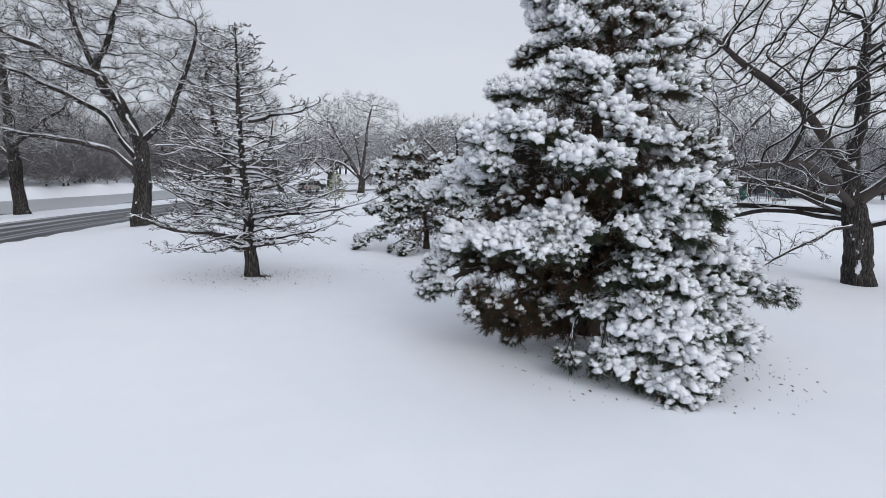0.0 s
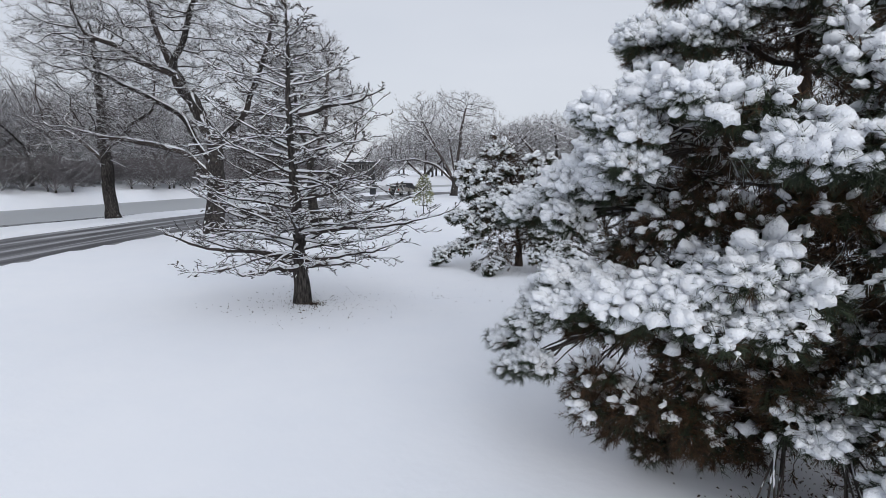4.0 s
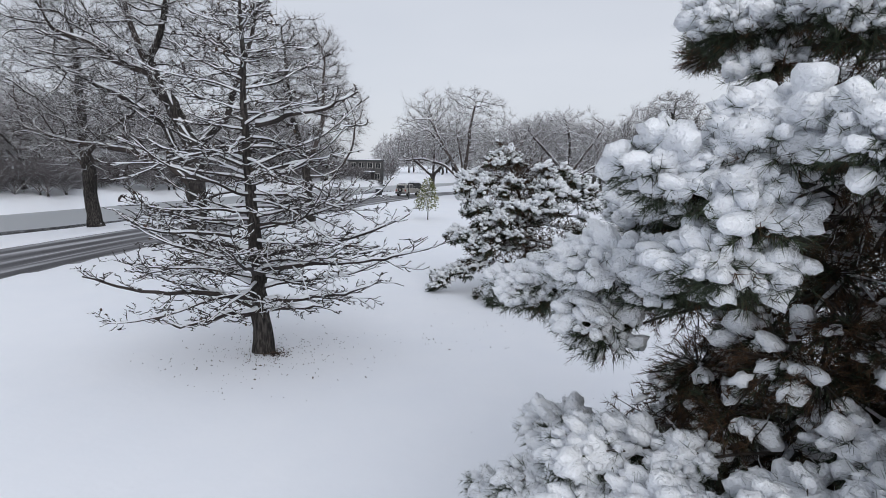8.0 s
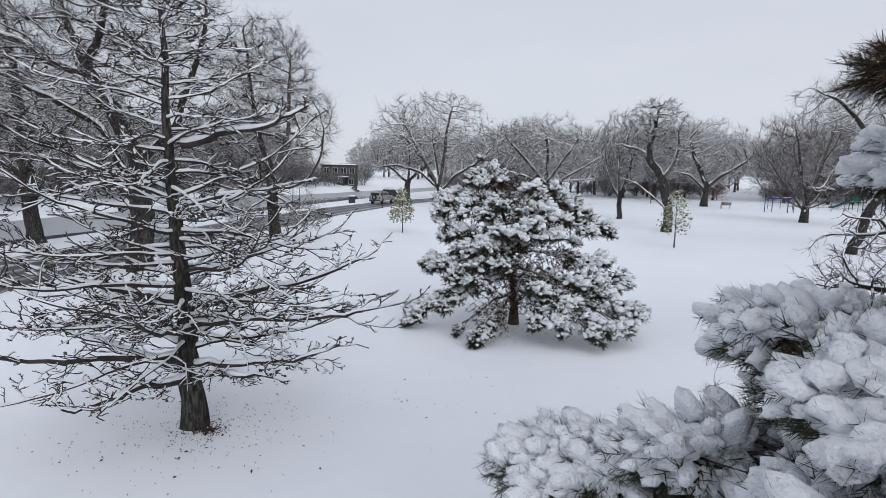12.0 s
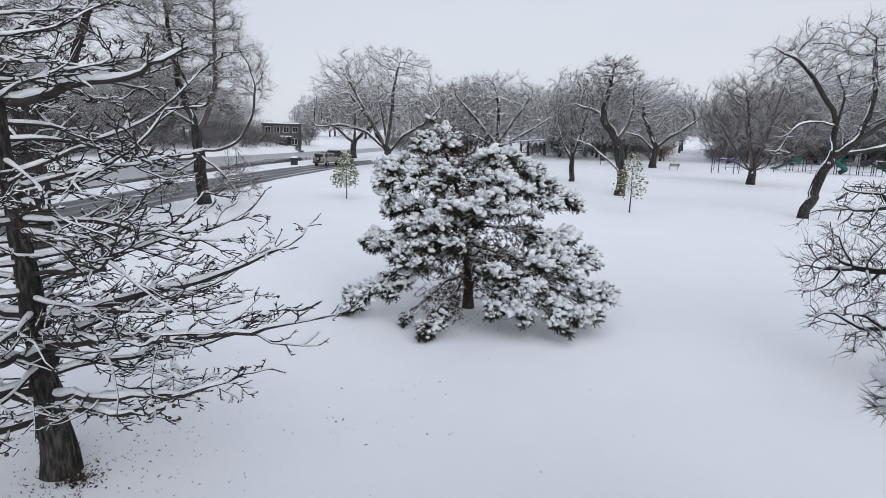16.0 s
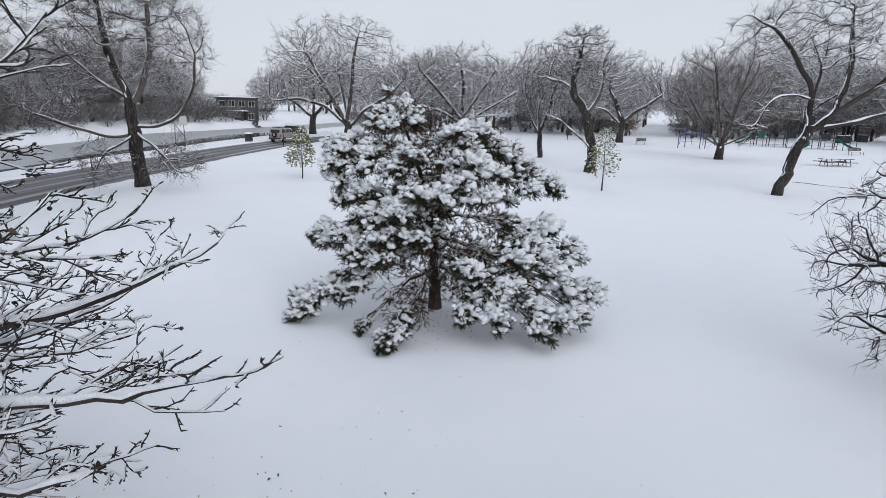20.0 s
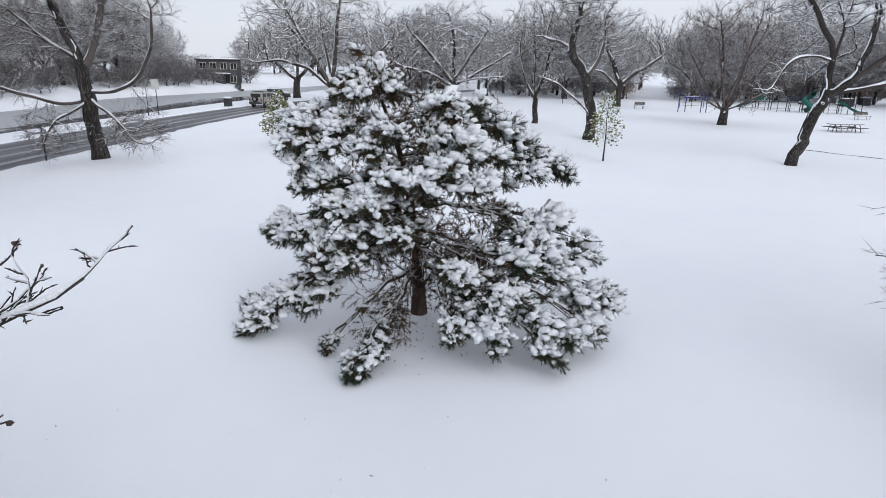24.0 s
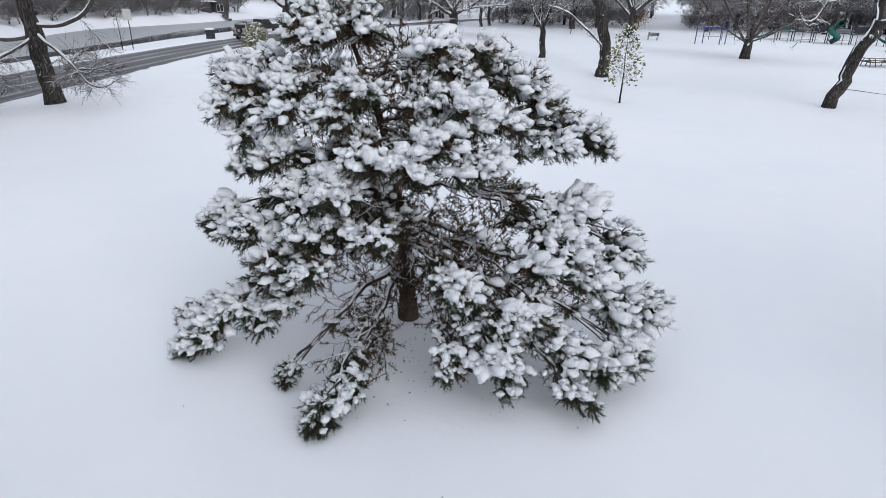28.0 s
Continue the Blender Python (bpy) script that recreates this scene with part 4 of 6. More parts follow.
def small_pine():
    bx, by = -1.41, 23.48
    top = [(-2.4, 23.4, 5.3, 0.4), (-3.0, 23.2, 5.0, 0.4), (-1.9, 23.2, 4.9, 0.36), (-2.5, 22.8, 4.9, 0.36), (-2.5, 23.8, 5.0, 0.44), (-3.8, 23.0, 4.1, 0.5), (-3.9, 22.8, 3.6, 0.46), (-3.2, 22.9, 4.2, 0.4), (-4.2, 23.4, 3.8, 0.38), (-3.3, 22.5, 3.7, 0.4), (-3.8, 23.7, 4.3, 0.44), (-2.2, 22.4, 4.0, 0.42), (-1.8, 22.4, 4.1, 0.38), (-2.4, 22.2, 3.8, 0.38)]
    right = [(-0.7, 22.9, 4.4, 0.44), (-0.2, 23.4, 4.5, 0.42), (-1.0, 22.4, 4.0, 0.42), (-0.4, 22.3, 4.0, 0.47), (0.4, 23.1, 4.2, 0.45), (0.8, 23.4, 3.9, 0.46), (1.5, 23.4, 3.4, 0.45), (1.7, 23.2, 3.2, 0.36), (1.1, 22.9, 3.3, 0.4), (0.2, 22.5, 3.7, 0.4), (-1.1, 23.6, 4.4, 0.42)]
    mid = [(-1.1, 21.9, 3.4, 0.46), (-1.7, 21.8, 3.2, 0.46), (-2.3, 21.8, 2.9, 0.47), (-2.9, 22.0, 2.6, 0.47), (-3.3, 22.4, 3.1, 0.4), (-3.8, 22.6, 2.9, 0.36), (-0.2, 21.9, 3.2, 0.38), (-0.7, 22.0, 3.6, 0.42), (-1.8, 21.5, 2.2, 0.36), (-2.6, 21.6, 2.0, 0.38), (-4.2, 22.5, 1.95, 0.44), (-3.7, 22.1, 2.1, 0.44), (-3.3, 21.7, 1.8, 0.4), (-2.7, 21.5, 1.7, 0.34), (-4.6, 22.7, 1.95, 0.26)]
    foot = [(-4.3, 22.2, 0.7, 0.4), (-4.8, 22.1, 0.35, 0.4), (-4.5, 21.8, 0.3, 0.4), (-3.8, 22.0, 0.6, 0.4), (-4.95, 21.9, 0.05, 0.3), (-3.4, 21.9, 0.9, 0.35), (-2.2, 20.5, 0.1, 0.36), (-2.4, 20.2, 0.05, 0.28), (-2.0, 20.7, 0.25, 0.28), (-3.1, 21.2, 0.1, 0.22), (-1.9, 21.2, 0.4, 0.22)]
    skirt = [(-0.4, 21.4, 1.45, 0.42), (-0.7, 21.5, 1.6, 0.28), (1.4, 22.9, 2.3, 0.46), (0.9, 22.4, 2.0, 0.4), (2.1, 22.7, 1.65, 0.42), (1.3, 22.4, 1.8, 0.45), (0.8, 21.9, 1.6, 0.44), (1.6, 22.1, 1.3, 0.4), (0.4, 21.4, 1.05, 0.42), (2.1, 22.2, 0.75, 0.45), (2.7, 22.4, 0.65, 0.36), (1.8, 21.2, 0.4, 0.42)]
    hem = [(1.2, 21.2, 0.6, 0.42), (1.2, 20.6, 0.25, 0.32), (0.2, 21.0, 0.7, 0.42), (-0.3, 21.1, 0.6, 0.38), (2.2, 21.6, 0.45, 0.4), (0.4, 20.9, 0.45, 0.32), (-0.5, 20.9, 0.4, 0.24), (0.8, 21.6, 0.9, 0.4)]
    core = [(-1.4 + 0.75 * math.cos(w) - 0.17 * z, 23.4 + 0.75 * math.sin(w), z, 0.36, 0.6) for w, z in ((4.4, 1.9), (5.2, 2.3), (3.8, 2.5), (4.8, 2.8), (5.6, 3.0), (4.0, 3.2), (4.6, 3.6), (3.5, 3.0), (4.9, 2.15), (4.2, 2.3))]
    rng = np.random.default_rng(11)
    pads = [(p[0] - bx, p[1] - by, *p[2:]) for p in core] + [(x - bx, y - by, z + 0.25, r) for x, y, z, r in top + right + mid + foot + skirt + hem]
    pads += crown_pads(rng, 44, [0.6, 1.6, 3.1, 4.0, 4.8, 5.4], [3.2, 3.3, 2.9, 2.5, 1.6, 0.3], (-1.0, 0), 0.44, lambda x, y, z: y > 0.5 and not (z < 2.6 and -1.0 < x < 1.6))
    pine_tree("pine_tree", on(bx, by), [(0, 0, 0), (-0.05, 0, 1.5), (-0.35, 0, 3.5), (-1.05, 0, 5.5)], 0.17, pads, "squat snow-covered pine with dark trunk and spreading low limbs", 7, reach=0.085, width=0.0045, tall=0.85, cut=-0.15, away=(0, 1), brown=1.0, load=(0.66, 0.9), fine=1.0)


def bare_conifer():
    bx, by = -7.16, 13.09
    rng = np.random.default_rng(4)
    tips = [(-9.97, 10.4, 2.3), (-7.8, 10.66, 1.3), (-2.7, 13.0, 3.0), (-4.24, 12.87, 6.6), (-11.3, 13.2, 2.0), (-4.83, 12.5, 1.5), (-4.28, 15.9, 3.4), (-10.65, 12.4, 3.4), (-3.6, 12.0, 2.2), (-6.0, 10.2, 2.9)]
    extra = []
    for x, y, z in tips:
        dx, dy = x - bx, y - by
        z0 = max(0.75, z - 0.9 if z > 1.6 else 1.1)
        extra.append([(0, 0, z0), (dx * 0.33, dy * 0.33, z0 + (0.25 if z > 1.6 else 0.1)), (dx * 0.7, dy * 0.7, (z0 + z) / 2 - 0.05), (dx, dy, z)])
    bare_tree("leafless_conifer", on(bx, by), [(0, 0, 0), (-0.1, 0.0, 2.2), (-0.38, 0.1, 5), (-0.5, 0.2, 9.2)], 0.25,
              dict(n=84, lo=0.22, hi=0.985, angle=(68, 92), at=[0, 0.15, 0.3, 0.5, 0.7, 0.88, 1], length=[3.9, 4.0, 3.6, 3.2, 2.8, 1.9, 0.6], lift=[-0.03, -0.03, -0.01, 0.02, 0.06, 0.09], wobble=0.09, thick=0.3, extra_r=0.075, stout=0.011, crook=0.04, points=16),
              [(11, 0.28, (38, 70), 6, 0.2, 0.05, 0.14), (5, 0.42, (30, 65), 4, 0.22, 0.07, 0.15), (3, 0.4, (30, 70), 2, 0.2, 0.1, 0.3)],
              "bare spreading conifer with snow-lined branches and small cones", 21, twig=TWIG_DARK, thin=0.0125, snow_load=1.4, snow_to=3, extra_limbs=extra, flare=1.25, cones=420, flat=0.75)


def near_trees():
    big_pine()
    small_pine()
    bare_conifer()
    # broad tree with low drooping branches
    branching_tree("spreading_tree", on(16.31, 15.23), [(0, 0, 0), (-0.2, 0.1, 1.6), (-0.5, 0.2, 3.0), (-0.7, 0.4, 5.5), (-0.4, 0.6, 9.5)], 0.46,
                   [[(-0.3, 0, 2.4), (-2.4, 0.6, 3.4), (-5.0, 1.2, 3.7), (-7.4, 1.8, 3.6)], [(-0.4, 0, 2.8), (-2.2, -1.2, 4.2), (-4.4, -2.2, 4.6), (-6.8, -3.0, 4.2)], [(-0.4, 0.1, 2.9), (-2.6, 1.6, 3.9), (-5.4, 3.2, 4.2), (-8.1, 4.2, 3.9)], [(-0.4, 0.2, 2.7), (-3.2, 2.2, 3.1), (-6.2, 3.8, 2.9), (-8.8, 4.6, 2.4)], [(-0.4, 0.2, 2.5), (-3.0, 1.8, 2.6), (-6.0, 3.4, 1.9), (-8.3, 4.4, 0.9)],
                    [(-0.2, 0, 2.4), (-2.0, -1.0, 2.2), (-3.8, -1.8, 1.4), (-5.0, -2.2, 0.9)], [(-0.4, 0, 3.2), (1.6, 0, 5.0), (3.8, 0, 7.0), (5.5, 0, 9)], [(-0.6, 0.2, 4.2), (-2.4, 0.4, 6.6), (-4.6, 0.8, 8.4), (-6.0, 1, 9.6)], [(-0.2, 0, 2.2), (1.6, -1.0, 3.0), (3.6, -1.6, 3.2)]],
                   [(-0.5, 0, 8.5, 8.0, 7.5, 4.8), (-5.0, -1.0, 4.2, 3.4, 4.5, 1.6), *[(-7.8, 4.2, 2.5, 2.0, 2.2, 2.4)] * 14, (-4.4, -1.8, 1.6, 2.4, 2.0, 1.1), (4.5, 0, 4.6, 3.5, 5, 2.2)],
                   "old spreading leafless tree with drooping snow-lined branches", 31, points=4200, step=0.24, kill=0.3, twigs=14000, twig_len=0.4, thin=0.0115, twig=TWIG_DARK, load=0.85, white=0.04, pull=(0, 0, -0.05), hang=0.12, crook=0.3, most=16)
    # riverside trees
    branching_tree("leaning_oak", on(-19.5, 26.92), [(0, 0, 0), (0.1, 0.1, 2.5), (0.4, 0.2, 5.3), (-1.4, 0.4, 7.8), (-3.4, 0.6, 10.6), (-4.6, 0.6, 14)], 0.5,
                   [[(0.1, 0, 3.0), (-1.8, -0.2, 4.6), (-5, -0.4, 5.3), (-9.0, -0.5, 5.6)], [(0.4, 0.2, 5.2), (1.8, 0.4, 6.8), (3.0, 0.6, 9.0), (3.8, 0.5, 12.5)], [(0.2, 0.1, 3.6), (-2.2, 0.6, 6.4), (-5.2, 1.0, 7.6), (-8.8, 1.2, 9.4)], [(-2.2, 0.4, 8.8), (-4.6, 0, 9.4), (-8, -0.6, 11.5)], [(-2.8, 0.5, 9.6), (-1.6, 0.2, 12), (-0.6, 0, 15)]],
                   [(-3.5, 0, 11.0, 8.0, 5.5, 5.2), (-7.2, 0, 6.2, 4.0, 3.5, 2.2), (2.6, 0, 10.2, 2.6, 3.2, 4.2), (-2.5, 0, 5.8, 4.5, 3.0, 1.6)],
                   "large leaning leafless tree beside the road, limbs lined with snow", 44, points=4500, step=0.4, twigs=14000, twig_len=0.7, thin=0.0125, twig=TWIG_DARK, load=1.35, crook=0.36)
    branching_tree("riverside_tree", on(-20.13, 41.42), [(0, 0, 0), (0, 0, 2.6), (-0.1, 0, 4.8), (-1.3, 0, 7.6), (-2.1, 0.3, 11), (-2.4, 0.3, 14.5)], 0.36,
                   [[(0, 0, 4.6), (0.7, 0, 6.2), (1.0, 0.1, 9), (1.4, 0.2, 12)], [(0.1, 0, 3.4), (1.6, -0.3, 3.5), (2.8, -0.5, 3.9), (3.8, -0.6, 5.8), (4.3, -0.8, 7.6)], [(0, 0, 3.0), (-1.4, -0.9, 3.0), (-3.2, -1.8, 3.5), (-4.8, -2.6, 4.3)], [(0, 0, 3.1), (1.4, -1.2, 2.6), (2.8, -2.0, 1.6)], [(0, 0, 3.0), (-0.6, -1.6, 2.4), (-0.9, -2.8, 1.4)], [(-0.1, 0, 4.9), (-1.8, 0.5, 5.6), (-4, 0.9, 7.2)]],
                   [(-0.6, 0, 11.0, 3.6, 3.6, 4.6), (3.0, -0.5, 8.0, 2.0, 2.2, 3.0), (-3.8, 0, 7.0, 2.6, 2.6, 2.6), *[(3.0, -1.8, 1.7, 1.6, 2.0, 1.1), (-0.8, -2.4, 1.5, 1.6, 1.4, 1.0)] * 4, (-4.2, -2.0, 4.2, 2.2, 2.0, 1.2)],
                   "tall forked leafless tree at the roadside with drooping lower twigs", 47, points=3000, step=0.34, twigs=14000, twig_len=0.7, thin=0.0115, load=1.2, hang=0.1)
    branching_tree("riverside_tree", (-33.3, 34.3, 0.0), [(0, 0, 0), (-0.3, 0, 3), (-0.8, 0, 6), (-1, 0, 10), (-1, 0, 14)], 0.42,
                   [[(-0.4, 0, 4), (-3, 0, 6), (-6, 0, 7)], [(-0.6, 0, 5), (1.8, 0, 7), (4, 0, 8)]], [(-0.6, 0, 10.5, 7, 6, 5.5), (0, 0, 5.5, 6, 4, 1.8)],
                   "leafless tree on the river verge, trunk dark", 53, points=1900, step=0.5, twigs=2900, twig_len=0.9, thin=0.013, load=1.2)
    # park trees
    branching_tree("leaning_tree", on(20.17, 47.82), [(0, 0, 0), (0.65, 0, 2), (1.4, 0, 4.2), (1.5, 0, 6.2), (1.3, -0.2, 8.6)], 0.33,
                   [[(1.4, 0, 6.0), (0.4, -0.6, 8), (-1.6, -1.4, 9.8), (-4.2, -2, 11.2)], [(1.5, 0, 6.3), (-0.4, -0.6, 6.6), (-2.0, -1.2, 6.2), (-2.8, -1.4, 4.6), (-3.6, -1.6, 3.2)], [(1.4, 0, 4.3), (3.2, -0.6, 5.8), (5.2, -1.2, 8.2), (7.6, -1.6, 11)], [(1.5, 0, 4.3), (3.4, -0.4, 4.9), (6.0, -0.8, 5.8), (9.5, -1, 6.4)], [(2.6, -0.3, 5.3), (3.4, 0.4, 8), (3.4, 0.8, 11.5)]],
                   [(2.2, 0, 10.4, 5.6, 4.0, 3.0), (-2.4, -1, 10.2, 3.0, 2.4, 2.0), (7.0, -1, 7.8, 3.4, 2.8, 2.6), (-2.6, -1.2, 5.2, 1.5, 1.3, 1.4)],
                   "leaning leafless tree with a forked crown and dark trunk", 61, points=3000, step=0.34, twigs=5500, twig_len=0.6, thin=0.014, twig=TWIG_DARK, load=1.5, crook=0.34, flare=1.2)
    branching_tree("round_crowned_tree", on(27.1, 74.6), [(0, 0, 0), (0, 0, 1.0), (0.05, 0, 2.2)], 0.42,
                   [[(0, 0, 1.2), (-1.6, 0, 3.2), (-3.8, 0, 6.4)], [(0, 0, 1.4), (1.7, 0, 3.4), (3.8, 0, 6.6)], [(0, 0, 1.8), (-0.6, 0.3, 5), (-1.2, 0.4, 9)], [(0, 0, 1.9), (0.9, -0.2, 5), (1.8, -0.3, 9.5)], [(0, 0, 1.5), (0.3, -1.6, 4), (0.4, -2.6, 7)], [(0, 0, 1.6), (-1.0, -1.2, 4), (-2.4, -2.0, 8)], [(0, 0, 1.4), (2.6, -0.6, 2.8), (5.4, -1.0, 4.2)], [(0, 0, 1.4), (-2.6, -0.6, 2.7), (-5.2, -1.0, 4.0)]],
                   [(0.2, 0, 7.4, 6.0, 5.0, 5.4), (0.2, 0, 4.4, 6.2, 5.0, 2.2)],
                   "dense round-crowned leafless tree with many upright brown branches", 67, points=3800, step=0.5, crook=0.1, pull=(0, 0, 0.12), twigs=6700, twig_len=1.1, thin=0.014, twig=TWIG_WARM, load=0.5, white=0.08)
    branching_tree("slender_tree", on(6.74, 71.28), [(0, 0, 0), (-0.1, 0, 2), (-0.3, 0, 4), (-0.3, 0, 7)], 0.26,
                   [[(-0.1, 0, 2.4), (-1.2, 0, 4.6), (-1.8, 0, 7)], [(-0.1, 0, 2.8), (1.0, 0, 5), (1.5, 0, 8)]], [(-0.3, 0, 7.6, 2.6, 2.6, 3.6), (-0.2, 0, 4.6, 2.4, 2.2, 1.6)],
                   "slender leafless park tree with snowy forks", 71, points=1500, step=0.38, twigs=3400, twig_len=0.75, thin=0.017, load=1.3)
    branching_tree("curved_tree", on(9.9, 59.5), [(0, 0, 0), (-0.1, 0, 2.6), (-0.7, 0, 5.0), (-2.2, 0, 7.2), (-2.0, 0, 9.4), (-1.4, 0, 11.3)], 0.4,
                   [[(-0.05, 0, 1.8), (-1.6, -0.2, 3.2), (-3.2, -0.3, 4.2), (-4.2, -0.4, 4.8)], [(-0.6, 0, 4.8), (0.3, 0, 6.6), (0.6, 0.2, 8.4)], [(-2.1, 0, 7.0), (-3.4, 0, 7.6), (-4.4, 0, 8.0)]],
                   [(-1.4, 0, 10.0, 2.8, 2.2, 2.2), (-3.4, 0, 8.0, 1.8, 1.6, 1.4), (0.2, 0, 7.8, 1.4, 1.4, 1.6), (-3.6, -0.3, 4.9, 1.0, 0.9, 0.8)],
                   "crooked leafless tree with a dark curved trunk", 73, points=2000, step=0.32, twigs=3800, twig_len=0.55, thin=0.016, load=1.6, crook=0.34)
    branching_tree("park_tree", on(23.1, 103.6), [(0, 0, 0), (0, 0, 2.2), (0.2, 0, 4), (0.3, 0, 6.5)], 0.5,
                   [[(0, 0, 2.6), (-2.4, 0, 5), (-5, 0, 5.6)], [(0, 0, 2.8), (2.6, 0, 5), (6.5, 0, 8)], [(0.1, 0, 3.6), (-2, 0, 7.5), (-3, 0, 11)]], [(0.8, 0, 9.4, 6.2, 5.2, 4.6), (-0.2, 0, 6.0, 6.2, 4.5, 1.8)],
                   "broad leafless tree with white snow-lined limbs", 79, points=2500, step=0.5, twigs=3800, twig_len=0.9, thin=0.022, load=1.8)
    branching_tree("park_tree", on(-17.9, 88.2), [(0, 0, 0), (0, 0, 1.6), (-0.2, 0, 2.8), (-0.6, 0, 6), (-1.4, -0.2, 10)], 0.52,
                   [[(0, 0, 1.7), (2.2, -0.3, 4.2), (5.5, -0.6, 6.4), (8.6, -1, 8.6)], [(-0.1, 0, 2.4), (-2.8, -0.5, 4.8), (-6.5, -1, 5.8), (-10, -1, 5.2)], [(0, 0, 1.9), (0.8, -0.4, 6), (1.2, -1, 10.5), (2.2, -1, 14)], [(-0.2, 0, 2.6), (-3.0, 1, 7.0), (-6, 2, 10.5)], [(-0.3, 0, 3.2), (-2.4, -1.5, 7), (-4.4, -2.4, 11)]],
                   [(-1.2, 0, 10.4, 9.0, 7.5, 6.0), (-6.5, -0.5, 6.8, 4.6, 4.0, 2.6), (5.0, -0.5, 8.5, 4.0, 3.6, 3.2)],
                   "broad low-forked leafless tree with white snow-lined limbs", 83, points=4500, step=0.5, twigs=7600, twig_len=0.9, thin=0.02, load=1.8, crook=0.3)
    branching_tree("verge_tree", (-27.8, 107.0, 0.0), [(0, 0, 0), (0.1, 0, 2), (0.3, 0, 4), (0.5, 0, 7)], 0.5,
                   [[(0.1, 0, 2.6), (-2.8, 0, 5), (-6, 0, 6)], [(0.1, 0, 2.8), (3, 0, 5.4), (6, 0, 7.5)]], [(0, 0, 8.6, 7.0, 6.0, 5.0)],
                   "leafless tree between road and river with snowy limbs", 87, points=1500, step=0.65, twigs=2100, twig_len=1.0, thin=0.02, load=1.5)
    branching_tree("park_tree", on(-2.4, 100.0), [(0, 0, 0), (0.1, 0, 2), (0.2, 0, 4), (0.3, 0, 7)], 0.55,
                   [[(0, 0, 2.4), (-3.6, -0.6, 4.4), (-8.6, -1.2, 5.6)], [(0, 0, 2.4), (3.4, -0.6, 4.6), (8.6, -1.2, 7.6)], [(0.1, 0, 3.0), (-2.8, 0, 6.6), (-6, 0, 10)], [(0.1, 0, 3.2), (2.6, 0, 7), (5.4, 0, 11)], [(0.1, 0, 2.8), (4, -1, 3.8), (8, -1.6, 4.2)], [(0.2, 0, 4), (0.2, -0.8, 8), (-0.6, -1, 12)]],
                   [(-0.6, 0, 8.2, 9.6, 7.5, 6.2), (0, 0, 4.6, 8.5, 5.5, 1.6)],
                   "wide leafless tree with long arching snowy limbs", 89, points=3800, step=0.55, twigs=6700, twig_len=0.9, thin=0.021, load=1.9, pull=(0, 0, 0.0))


near_trees()


